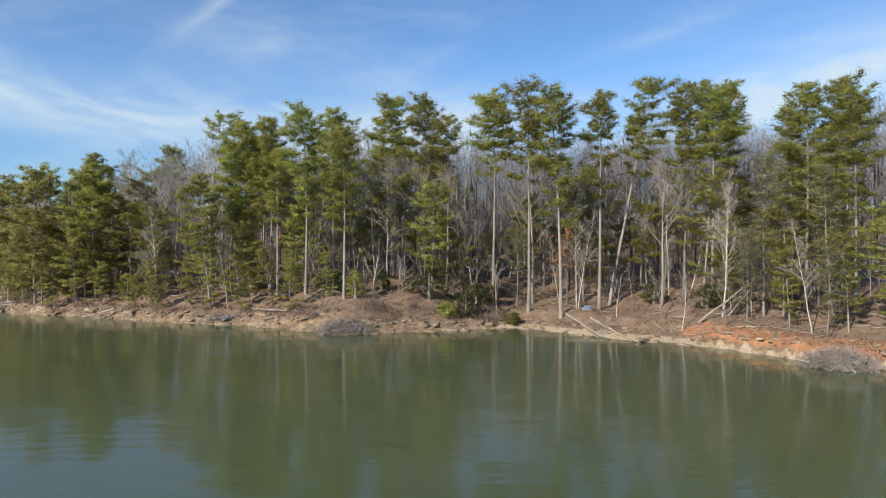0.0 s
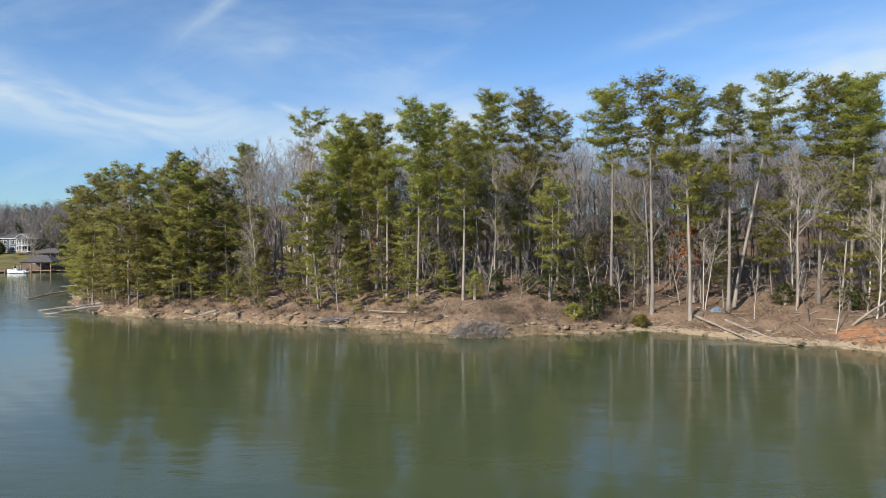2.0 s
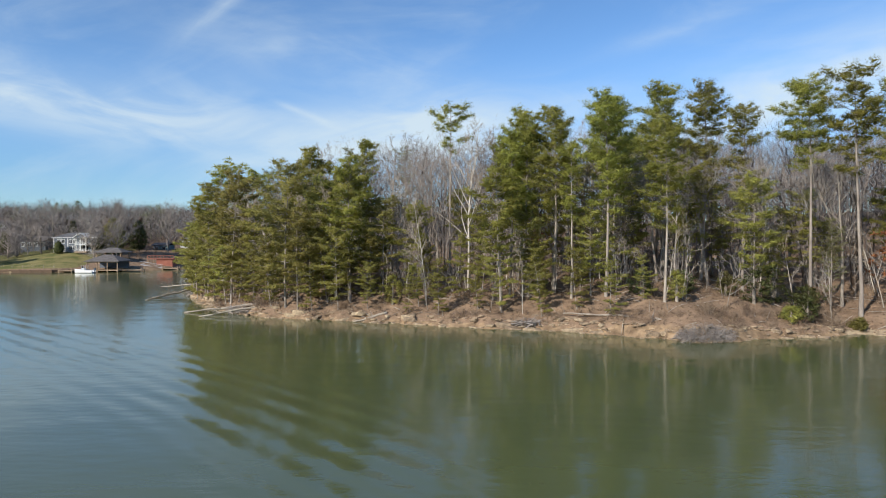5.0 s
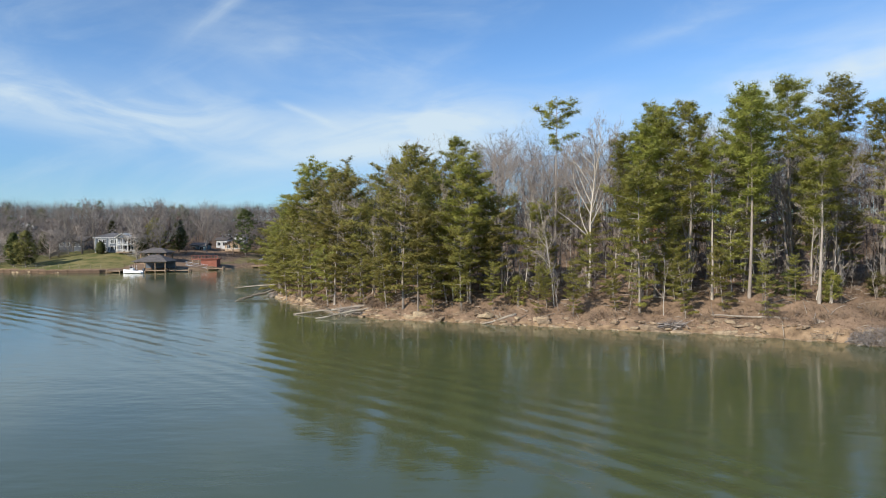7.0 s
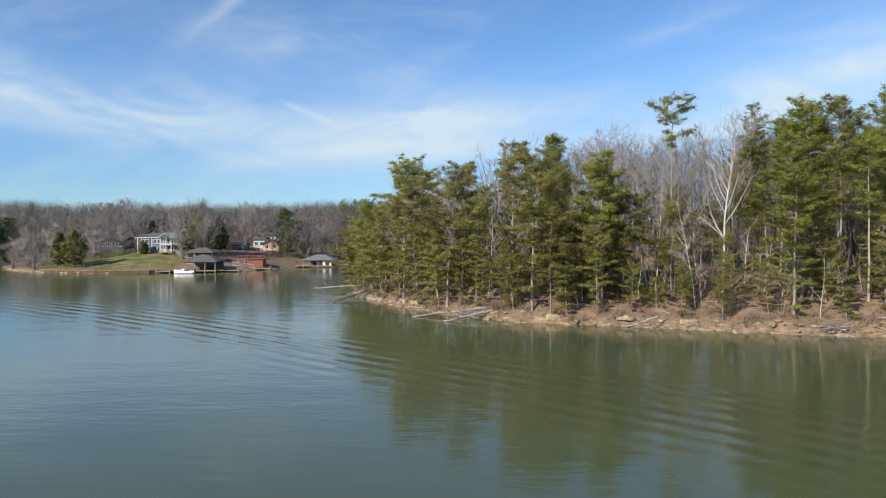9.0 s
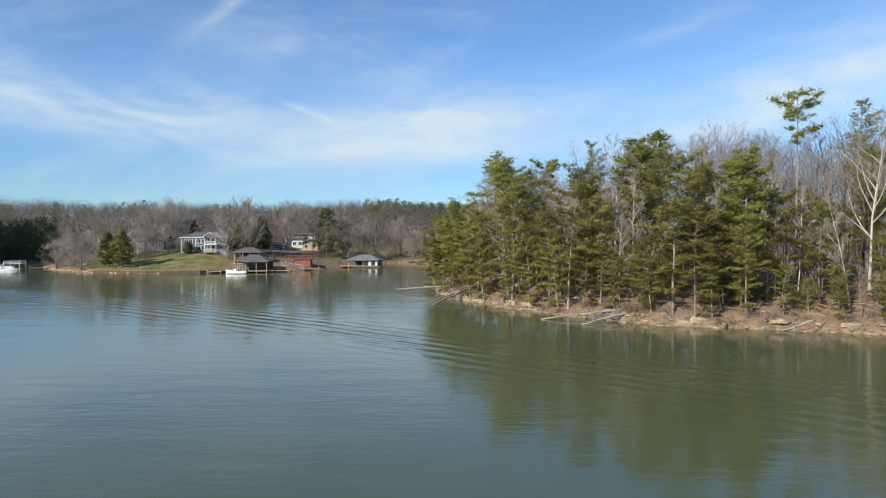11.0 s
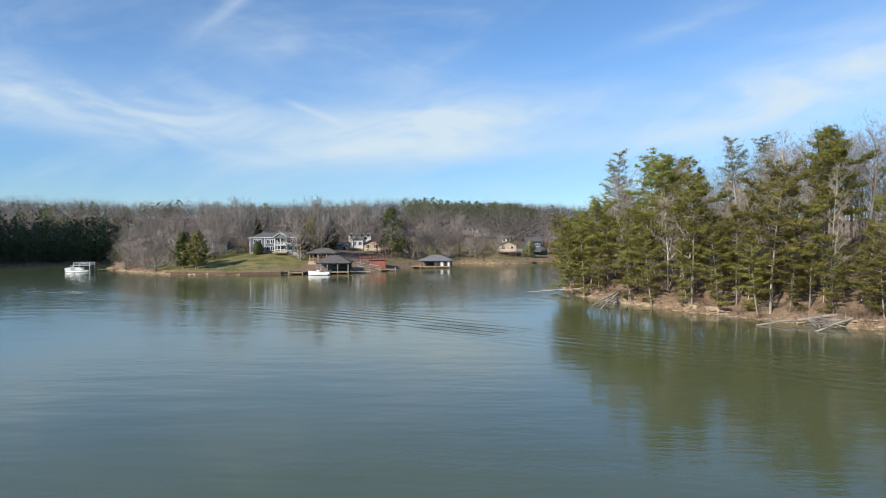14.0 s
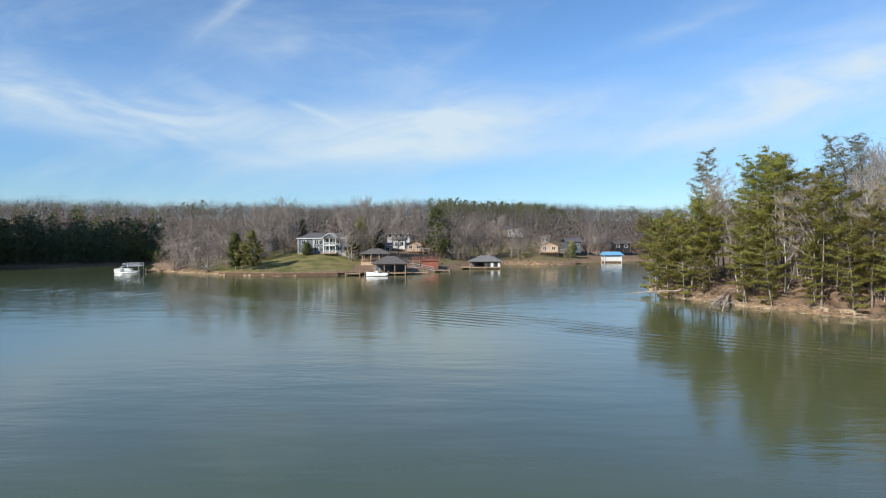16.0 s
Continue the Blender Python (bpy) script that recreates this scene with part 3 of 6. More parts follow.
# tall pines of the wooded point: x, y, height of the top over the lake, kind
TALL = [(5.6, 71.7, 26.0, 0), (9.3, 69.2, 26.4, 1), (12.4, 66.8, 25.0, 4), (16.6, 67.6, 25.0, 3), (18.4, 70.4, 27.3, 1), (25.2, 66.6, 25.6, 4), (27.6, 65.2, 25.2, 0),
        (34.5, 60.5, 24.2, 2), (37.9, 58.4, 23.4, 4), (0.5, 75.8, 24.0, 3), (-2.7, 79.4, 26.9, 4), (-6.3, 81.0, 27.6, 0), (-13.3, 77.8, 25.3, 2), (-15.5, 71.8, 24.2, 4),
        (-20.4, 75.2, 23.8, 2), (-25.2, 75.2, 20.8, 4), (-23.1, 81.3, 22.5, 3), (-10.6, 68.2, 21.5, 2), (42.0, 66.0, 26.0, 1), (-44.8, 105.2, 24.6, 0), (31.0, 69.0, 25.4, 3), (-18.9, 72.6, 19.5, 3)]
PINES = [dict(bare=0.62, spread=3.0, limbs=44, thin=0.5, top=0.66), dict(bare=0.56, spread=2.9, limbs=46, thin=0.7, top=0.70), dict(bare=0.38, spread=3.4, limbs=62, cone=0.06, thin=0.4, top=0.64),
         dict(bare=0.50, spread=2.9, limbs=50, thin=0.8, top=0.72), dict(bare=0.43, spread=3.2, limbs=58, thin=0.5, top=0.66)]
for x, y, top, k in TALL:
    z = floor_at(x, y)
    stand("pine_tree", variant(pine_tree, 20 + k, **PINES[k]), x, y, (top - z) / 25.3, rnd.uniform(0, 360), (10.5 if x == 18.4 else rnd.gauss(0, 1.3), rnd.gauss(0, 1.3)),
          "tall pine with a bare grey trunk and rounded green crown", "tree", "tall pines")
# smaller, bushier pines on the tip and along the bank: x, y, top, kind
LOW = [(-51.0, 79.6, 17.9, 1), (-66.5, 96.5, 17.2, 3), (-60.5, 88.6, 17.7, 1), (-64.6, 102.7, 18.5, 2), (-65.0, 116.6, 20.9, 0), (-65.4, 108.8, 21.1, 0), (-58.0, 126.9, 23.3, 2), (-52.1, 92.3, 21.9, 3),
       (-75.0, 117.0, 15.6, 2), (-70.4, 126.0, 15.9, 0), (-49.2, 78.2, 12.3, 2), (-44.4, 77.2, 10.4, 1), (-39.7, 80.8, 14.2, 2), (-36.0, 79.0, 13.0, 0), (-57.0, 87.0, 13.5, 2), (-43.4, 79.6, 18.6, 3),
       (-62.0, 94.0, 13.0, 1), (-68.5, 112.3, 13.0, 2), (-70.5, 106.5, 12.5, 0), (-26.4, 72.2, 16.5, 3), (-74.0, 128.0, 14.0, 1), (-76.0, 120.5, 13.0, 2), (-72.0, 105.5, 11.5, 2), (-41.0, 76.5, 6.5, 1),
       (-76.3, 124.0, 9.5, 4), (-74.5, 113.5, 8.0, 4), (-71.8, 105.0, 9.0, 4), (-67.0, 97.0, 8.5, 4), (-61.5, 89.5, 9.5, 4), (-56.0, 84.0, 8.0, 4), (-53.0, 80.5, 9.5, 4), (-47.5, 78.0, 8.0, 4),
       (-75.0, 131.0, 12.0, 4), (-76.0, 117.5, 11.0, 4), (-70.0, 101.5, 10.5, 4), (-64.5, 93.5, 11.0, 4), (-73.0, 138.0, 14.0, 4), (-22.4, 70.4, 7.5, 4), (-33.0, 73.0, 7.0, 4), (-46.0, 79.5, 13.0, 4), (-77.6, 120.0, 11.0, 4), (-77.2, 128.0, 12.5, 4), (-76.4, 134.0, 13.5, 1)]
SCRUB = dict(h=16.0, needle="scrub", clump=0.76, flat=0.52, fine=42, core=6, width=0.060, sweep=0.10, twiggy=12)
LOWS = [dict(needle="pine", bare=0.28, spread=3.9, limbs=42, cone=0.02, top=0.62, skip=0.22), dict(bare=0.14, spread=3.9, limbs=48, cone=0.06, top=0.62, skip=0.26), dict(bare=0.22, spread=4.3, limbs=44, cone=0.0, top=0.56, skip=0.28), dict(needle="pine", bare=0.44, spread=3.3, limbs=34, thin=0.4),
        dict(bare=0.05, spread=4.6, limbs=44, cone=0.10, droop=0.08, top=0.5, skip=0.22)]
for x, y, top, k in LOW:
    z = floor_at(x, y)
    stand("pine_tree", variant(pine_tree, 40 + k, **{**SCRUB, **LOWS[k]}), x, y, (top - z) / 16.2, rnd.uniform(0, 360), (rnd.gauss(0, 3), rnd.gauss(0, 3)),
          "bushy yellow-green scrub pine on the lake bank", "tree", "scrub pines")
# the lone pine over the bare wood, and bluish white pines
stand("pine_tree", variant(pine_tree, 61, h=24.0, bare=0.72, spread=3.1, limbs=15, top=0.6, skip=0.05, thin=0.5), -31.7, 92.0, 0.97, 30, (0, 0), "lone tall pine with a sparse tufted crown above bare trees", "tree", "tall pines")

for x, y, top, k in [(34.0, 55.5, 15.5, 0), (39.0, 52.5, 17.0, 1), (36.9, 66.0, 22.0, 0), (-50.3, 123.0, 25.5, 1), (-41.4, 132.5, 26.8, 0), (-15.3, 106.4, 28.6, 1), (29.5, 58.5, 17.0, 0),
                     (30.5, 50.5, 8.5, 0), (8.5, 73.0, 11.0, 1), (-24.0, 79.0, 12.0, 0), (-65.9, 133.3, 24.7, 1), (27.0, 56.5, 10.0, 1)]:
    z = floor_at(x, y)
    stand("white_pine", variant(pine_tree, 55 + k, h=20.0, bare=0.20, spread=3.5, limbs=56, cone=0.45, top=0.85, clump=0.70, flat=0.48, fine=42, core=5, width=0.045, sweep=0.2, needle="white"), x, y, (top - z) / 19.6, rnd.uniform(0, 360), (rnd.gauss(0, 1.5), rnd.gauss(0, 1.5)),
          "blue-green white pine among bare trees", "tree", "white pines")


# bare trees of the hill
def scatter(count, gap, box, shore, low, high, rng, keep=None):
    """Places on land between two distances from the shore, no nearer than gap to each other."""
    n = count * 40
    xs = np.array([rng.uniform(box[0], box[1]) for _ in range(n)])
    ys = np.array([rng.uniform(box[2], box[3]) for _ in range(n)])
    d = inland(xs, ys, shore)
    out, taken = [], {}
    for x, y, k in zip(xs, ys, d):
        if len(out) >= count:
            break
        if low < k < high and (keep is None or keep(x, y)):
            i, j = int(x // gap), int(y // gap)
            if all((x - a) ** 2 + (y - b) ** 2 > gap * gap for di in (-1, 0, 1) for dj in (-1, 0, 1) for a, b in taken.get((i + di, j + dj), ())):
                taken.setdefault((i, j), []).append((x, y))
                out.append((float(x), float(y)))
    return out


def on_hill(x, y):
    """Thins the wood where no walk along the lake could see it."""
    return y - 0.9 * max(x - 30, 0) < 145


for x, y in scatter(95, 3.2, (-76, 66, 62, 135), POINT_SHORE, 7, 70, rnd, on_hill):
    k = rnd.randrange(7)
    deep = min(1, float(inland(np.array([x]), np.array([y]), POINT_SHORE)[0]) / 30)
    stand("bare_tree", variant(bare_tree, 70 + k, fork=0.34 + 0.04 * k), x, y, rnd.uniform(0.62, 0.85) + 0.22 * deep, rnd.uniform(0, 360), (rnd.gauss(0, 2), rnd.gauss(0, 2)),
          "leafless grey-brown hardwood on the leaf-littered hillside", "tree", "bare hardwoods")
# saplings under them
for x, y in scatter(210, 1.7, (-76, 55, 55, 112), POINT_SHORE, 2.5, 34, rnd):
    k = rnd.randrange(5)
    stand("sapling", variant(bare_tree, 90 + k, h=7.0, fork=0.22, spread=0.34, limbs=6, subs=3, twigs=2, r=0.008, tone="pale" if k % 2 else "grey"), x, y, rnd.uniform(0.5, 1.25), rnd.uniform(0, 360), (rnd.gauss(0, 6), rnd.gauss(0, 6)),
          "thin leafless sapling in the undergrowth", "sapling", "saplings")
# understory pines between the tall trunks
for x, y in scatter(32, 3.4, (-32, 44, 60, 95), POINT_SHORE, 6, 24, rnd):
    k = rnd.randrange(4)
    stand("pine_tree", variant(pine_tree, 40 + k, **{**SCRUB, **LOWS[k]}), x, y, rnd.uniform(0.4, 0.9), rnd.uniform(0, 360), (rnd.gauss(0, 3), rnd.gauss(0, 3)),
          "young olive-green pine in the shade of taller pines", "tree", "young pines")
for x, y in scatter(26, 2.8, (-79, -34, 74, 138), POINT_SHORE, 1.5, 20, rnd):
    k = rnd.randrange(4)
    stand("pine_tree", variant(pine_tree, 40 + k, **{**SCRUB, **LOWS[k]}), x, y, rnd.uniform(0.4, 0.95), rnd.uniform(0, 360), (rnd.gauss(0, 4), rnd.gauss(0, 4)),
          "bushy yellow-green scrub pine on the lake bank", "tree", "scrub pines")
for x, y in scatter(34, 2.2, (-70, -12, 64, 104), POINT_SHORE, 1.4, 9, rnd):
    stand("pine_tree", variant(pine_tree, 44 + rnd.randrange(2), **{**SCRUB, **LOWS[4]}), x, y, rnd.uniform(0.26, 0.5), rnd.uniform(0, 360), (rnd.gauss(0, 4), rnd.gauss(0, 4)),
          "low olive pine with boughs sweeping to the ground", "tree", "young pines")
for x, y in scatter(6, 4.0, (-27, 3, 72, 93), POINT_SHORE, 7, 28, rnd):
    k = rnd.choice((2, 4))
    stand("pine_tree", variant(pine_tree, 20 + k, **PINES[k]), x, y, rnd.uniform(0.62, 0.86), rnd.uniform(0, 360), (rnd.gauss(0, 1.5), rnd.gauss(0, 1.5)),
          "tall pine with a bare grey trunk and rounded green crown", "tree", "tall pines")
# pale-barked trees
for x, y, top, k, many in ((-29.6, 81.0, 22.0, 0, 1), (-34.4, 76.5, 13.5, 1, 1), (14.3, 68.5, 13.0, 1, 2), (25.7, 58.6, 15.0, 2, 1), (-51.0, 104.0, 23.0, 0, 1), (-37.0, 84.0, 18.0, 2, 1), (30.2, 52.0, 11.0, 1, 1),
                           (-37.0, 81.5, 15.0, 1, 1), (27.8, 63.1, 17.0, 2, 1), (37.5, 59.5, 16.0, 1, 1), (34.0, 61.8, 15.0, 2, 1), (25.6, 72.0, 18.0, 2, 1), (-58.5, 92.0, 15.0, 1, 2), (-63.0, 99.5, 16.0, 2, 1), (-55.0, 86.0, 12.0, 1, 1), (-67.0, 104.5, 15.0, 0, 1), (-70.5, 111.0, 13.0, 1, 1), (-50.0, 83.0, 14.0, 2, 1), (-60.5, 96.5, 17.0, 0, 1), (-66.0, 120.0, 18.0, 0, 1)):
    z = floor_at(x, y)
    stand("bare_tree", variant(bare_tree, 80 + k, h=18.0, fork=0.30, spread=0.30 if k == 0 else 0.17, limbs=18, tone="pale", many=many, r=0.0085 if k == 0 else 0.006), x, y, (top - z) / 17.0, rnd.uniform(0, 360), (rnd.gauss(0, 2), rnd.gauss(0, 2)),
          "leafless tree with pale whitish bark near the lake bank", "tree", "pale-barked trees")
for x, y in scatter(24, 3.0, (-76, -44, 80, 132), POINT_SHORE, 3, 22, rnd) + scatter(16, 3.0, (-30, 8, 72, 100), POINT_SHORE, 8, 30, rnd):
    k = rnd.randrange(3)
    stand("bare_tree", variant(bare_tree, 80 + k, h=18.0, fork=0.30, spread=0.30 if k == 0 else 0.17, limbs=18, tone="pale", many=1, r=0.0085 if k == 0 else 0.006), x, y, rnd.uniform(0.5, 0.95), rnd.uniform(0, 360), (rnd.gauss(0, 3), rnd.gauss(0, 3)),
          "leafless tree with pale whitish bark near the lake bank", "tree", "pale-barked trees")


# thickets along the bank and on the slope
def plant(name, mesh, x, y, scale, turn, label, category, group, z=None):
    """A one-mesh thing on the ground."""
    ob = tagged(new(name, mesh), label, category, group)
    ob.matrix_world = pose(x, y, floor_at(x, y) if z is None else z, 0, 0, turn) @ Matrix.Scale(scale, 4)
    return ob


for x, y in scatter(95, 0.9, (-78, 6, 56, 126), POINT_SHORE, 0.4, 3.4, rnd) + scatter(60, 2.0, (-76, 40, 44, 128), POINT_SHORE, 2.6, 26, rnd) + scatter(26, 0.7, (-8, 6.5, 62, 69), POINT_SHORE, 0.3, 4.5, rnd):
    k = rnd.randrange(5)
    plant("thicket", variant(shrub, 100 + k), x, y, rnd.uniform(0.35, 0.9), rnd.uniform(0, 360), "dry leafless brown thicket on the bank", "shrub", "bank thickets")

# ---- the far shore ----
def place_all(templates, places):
    """Many scaled and turned copies of point sets gathered into one shape: x, y, z, scale, turn, which."""
    s = Shape()
    N = []
    for x, y, z, scale, turn, k in places:
        V, F, face = templates[k]
        c, q = math.cos(turn), math.sin(turn)
        R = np.array([[c, -q, 0], [q, c, 0], [0, 0, 1]])
        s.take(V @ R.T * scale + (x, y, z), F)
        if face is not None:
            N.append((s.count - len(V), face @ R.T))
    s.normals = N
    return s


def haze_tree(seed, h=15.0, fine=230, width=0.13, wide=0.30, low=0.16, limbs=12, trunk=0.13, core=0, reach=1.0):
    """A leafless tree seen from afar: trunk, spreading limbs and fine twigs massed along them."""
    rng = np.random.default_rng(seed)
    s = Shape()
    s.tube([(0, 0, -0.5), (rng.normal(0, 0.2), 0, h * 0.4), (0, rng.normal(0, 0.2), h * 0.75)], [trunk, trunk * 0.7, 0.02], 3)
    mid, tall = h * (low + 1) / 2, h * (1 - low) / 2
    turned = lambda P: unit_rows((P - (0, 0, mid * 0.8)) * (1, 1, 0.5) + (0, 0, 0.12 * h))
    # limbs reach out to an uneven rounded outline
    out = unit_rows(rng.normal(size=(limbs, 3)) + (0, 0, 0.25))
    ends = out * rng.uniform(0.72, 1.0, limbs)[:, None] * (wide * h, wide * h, tall) + (0, 0, mid)
    foot = np.zeros((limbs, 3))
    foot[:, 2] = np.clip(ends[:, 2] - rng.uniform(0.6, 1.1, limbs) * tall * (0.5 if wide > 0.55 else 1), h * 0.08, h * 0.72)
    s.blades(foot, ends, np.full(limbs, trunk * 1.1), rng, turned(ends))
    which, q = rng.integers(0, limbs, fine), rng.uniform(0.25, 1.0, fine) ** 0.7
    C = foot[which] + (ends - foot)[which] * q[:, None] + rng.normal(0, 0.2, (fine, 3)) * (wide * h, wide * h, tall * 0.7) * (0.45 + 0.4 * q[:, None])
    off = (C - (0, 0, mid)) / (wide * h, wide * h, tall)
    far = np.maximum(np.linalg.norm(off, axis=1), 0.05)
    C = (0, 0, mid) + (C - (0, 0, mid)) * (np.minimum(far ** 0.6, 0.98) / far)[:, None]
    w = unit_rows(unit_rows(C - (0, 0, mid * 0.7)) * 0.7 + rng.normal(0, 0.5, (fine, 3)) + (0, 0, 0.25))
    l = h * reach * rng.uniform(0.04, 0.10, fine)[:, None]
    s.blades(C - w * l * 0.6, C + w * l * 0.6, width * rng.uniform(0.6, 1.2, fine), rng, turned(C))
    if core:
        # massed inner twigs
        c = rng.normal(size=(core, 3))
        c *= (rng.uniform(0.1, 0.72, core) / np.linalg.norm(c, axis=1))[:, None]
        c = c * (wide * h, wide * h, tall * 1.05) + (0, 0, mid * 0.97)
        w = rng.normal(size=(core, 3)) + (0, 0, 0.5)
        w *= (rng.uniform(0.3, 0.7, core) / np.linalg.norm(w, axis=1))[:, None]
        s.blades(c - w, c + w, rng.uniform(0.25, 0.5, core), rng, turned(c))
    V, F = np.concatenate(s.V), np.concatenate(s.F)
    N = turned(V)
    wrong = np.einsum("ij,ij->i", np.cross(V[F[:, 1]] - V[F[:, 0]], V[F[:, 2]] - V[F[:, 0]]), N[F[:, 0]]) < 0
    F[wrong] = F[wrong][:, [1, 0, 2]]
    return V, F, N


def far_pine(seed, h=15.0, bare=0.3, wide=2.6):
    """A pine seen from afar: trunk and rounded needle clumps."""
    rng = np.random.default_rng(seed)
    s = Shape()
    s.tube([(0, 0, -0.5), (0, 0, h * 0.97)], [0.22, 0.03], 4)
    n = 34
    u = (np.arange(n) + rng.uniform(0, 1, n)) / n
    ang, rad = np.arange(n) * 2.4 + rng.normal(0, 0.5, n), wide * rng.uniform(0.35, 1.0, n) * (1 - 0.8 * u ** 3)
    C = np.stack([np.cos(ang) * rad, np.sin(ang) * rad, h * (bare + (0.96 - bare) * u)], 1)
    start = s.count
    s.clumps(C, rng.uniform(1.1, 1.7, n) * (1.1 - 0.4 * u), rng, 15, 8, 0.66, 0.36, 0.16)
    V, F = np.concatenate(s.V), np.concatenate(s.F)
    N = np.zeros((len(V), 3))
    N[:start] = V[:start] * (1, 1, 0) + (0, 0, 0.01)
    for at, face in s.normals:
        N[at:at + len(face)] = face
    return V, F, N


def clear_of_houses(x, y):
    """Yards and lawns stay open."""
    if -190 < x < -141 and y < 224:
        return False
    if -143 < x < -116 and y < 256:
        return False
    if -116 < x < -96 and y < 246:
        return False
    return not (-96 < x < -60 and y < 272) and not (-60 < x < -45 and y < 276)


def far_places(count, gap, box, low, high, size, kinds, keep=clear_of_houses):
    out = []
    for x, y in scatter(count, gap, box, FAR_SHORE, low, high, rnd, keep):
        out.append((x, y, floor_at(x, y), rnd.uniform(*size), rnd.uniform(0, 6.28), rnd.randrange(kinds)))
    return out


bare_kinds = [haze_tree(200 + k, fine=280, width=0.09, wide=0.36, low=0.12, trunk=0.09, core=24, reach=0.5) for k in range(6)] + [haze_tree(206 + k, fine=250, width=0.10, low=0.05, limbs=11, wide=0.44, trunk=0.07, core=22, reach=0.40) for k in range(5)] + [haze_tree(215 + k, fine=130, width=0.12, low=0.05, limbs=8, wide=0.46, trunk=0.06, core=64, reach=0.40) for k in range(4)]
pine_kinds = [far_pine(210 + k, h=13.5 + k % 2, bare=0.04 + 0.08 * k, wide=3.8 + 0.3 * k) for k in range(4)]
wood = far_places(700, 3.0, (-330, 60, 200, 330), 8, 75, (0.6, 1.0), 6)
wood += [(*p[:5], p[5] + 6) for p in far_places(1000, 3.6, (-360, 90, 200, 450), 40, 125, (0.7, 1.1), 5) + far_places(350, 3.0, (-380, 90, 280, 470), 120, 182, (0.65, 1.0), 5)]
wood += [(*p[:5], p[5] + 11) for p in far_places(1500, 3.4, (-460, 150, 260, 560), 130, 300, (0.7, 1.02), 4)]
wood += [(*p[:5], p[5] + 6) for p in far_places(320, 3.4, (-70, 70, 285, 420), 5, 130, (0.6, 0.95), 5)]
wood += [(*p[:5], p[5] + 6) for p in far_places(260, 4.0, (-430, -275, 120, 260), 25, 110, (0.75, 1.1), 5)]
tagged(new("bare_woods", place_all(bare_kinds, wood).mesh("bare_woods", surface("far_twigs", (0.138, 0.122, 0.112), (0.240, 0.216, 0.200), 0.05, 0.95, 0, 6, 0, 0.4))),
       "grey-brown leafless woods on the hills across the lake", "woods", kind="stuff")
green = far_places(200, 3.0, (-340, -231, 205, 300), 1.5, 48, (0.5, 1.15), 4) + far_places(90, 7.0, (-380, 120, 250, 460), 60, 190, (0.6, 0.95), 4) + far_places(120, 3.5, (-125, -50, 375, 440), 60, 250, (0.7, 0.95), 4)
green += far_places(120, 2.0, (-285, -229, 225, 275), 0.3, 9, (0.28, 0.5), 4)
# large pines on that ridge, mostly out of view, added to cast shade on the shore
green += far_places(220, 4.0, (-400, -262, 110, 250), 1.5, 60, (0.85, 1.35), 4)
tagged(new("evergreen_woods", place_all(pine_kinds, green).mesh("evergreen_woods", surface("far_pine_needles", (0.100, 0.124, 0.056), (0.220, 0.238, 0.096), 0.05, 0.6, 0, 6, 0, 0.3, leaf=0.35))), "dark green pines scattered through the woods across the lake", "woods", kind="stuff")

# the wood on the back of the hill
hill_kinds = [haze_tree(230 + k, 18.0, 560, 0.034, 0.25, 0.20 + 0.05 * k, 16, 0.09, reach=0.5) for k in range(6)]
hill = [(x, y, floor_at(x, y), rnd.uniform(0.8, 1.22), rnd.uniform(0, 6.28), rnd.randrange(6)) for x, y in scatter(800, 2.3, (-70, 150, 78, 190), POINT_SHORE, 16, 120, rnd)]
crest = haze_tree(238, 15.0, 300, 0.055, 0.26, 0.05, 10, 0.11, reach=0.55)
hill_kinds.append(crest)
hill += [(x, y, floor_at(x, y), rnd.uniform(0.7, 1.0), rnd.uniform(0, 6.28), 6) for x, y in scatter(240, 2.2, (0, 120, 95, 170), POINT_SHORE, 40, 130, rnd)]
tagged(new("hill_woods", place_all(hill_kinds, hill).mesh("hill_woods", TWIG["grey"])), "dense leafless grey-brown woods up the hill", "woods", kind="stuff")
# low brush filling the woods
low_kinds = [haze_tree(250 + k, 6.0, 90, 0.04, 0.32, 0.02, 8, 0.03) for k in range(4)]
for k in range(5):
    me = shrub(240 + k, 2.6, 2.2, 40, arch=0.5)
    V = np.zeros(len(me.vertices) * 3)
    me.vertices.foreach_get("co", V)
    low_kinds.append((V.reshape(-1, 3), np.arange(len(me.vertices)).reshape(-1, 3), np.tile((0.0, 0.0, 1.0), (len(me.vertices), 1))))
brush = [(x, y, floor_at(x, y), rnd.uniform(0.6, 1.2), rnd.uniform(0, 6.28), rnd.choice((0, 1, 2, 3, 0, 1, 2, 3, 4, 5, 6, 7, 8))) for x, y in scatter(480, 1.7, (-74, 70, 58, 130), POINT_SHORE, 8, 60, rnd)]
tagged(new("undergrowth", place_all(low_kinds, brush).mesh("undergrowth", TWIG["grey"])), "brown leafless undergrowth between the trunks", "undergrowth", kind="stuff")

# ---- rocks, logs and brush of the near bank ----
def rock_mesh(seed):
    rng = np.random.default_rng(seed)
    bm = bmesh.new()
    bmesh.ops.create_icosphere(bm, subdivisions=1, radius=0.5)
    stretch = np.array([rng.uniform(0.9, 1.8), rng.uniform(0.7, 1.1), rng.uniform(0.3, 0.6)])
    for v in bm.verts:
        v.co = Vector(np.clip(np.array(v.co) * rng.uniform(1.2, 1.7), -0.42, 0.42) * stretch * rng.uniform(0.85, 1.12))
    me = bpy.data.meshes.new("rock")
    bm.to_mesh(me)
    bm.free()
    me.materials.append(ROCK)
    return me


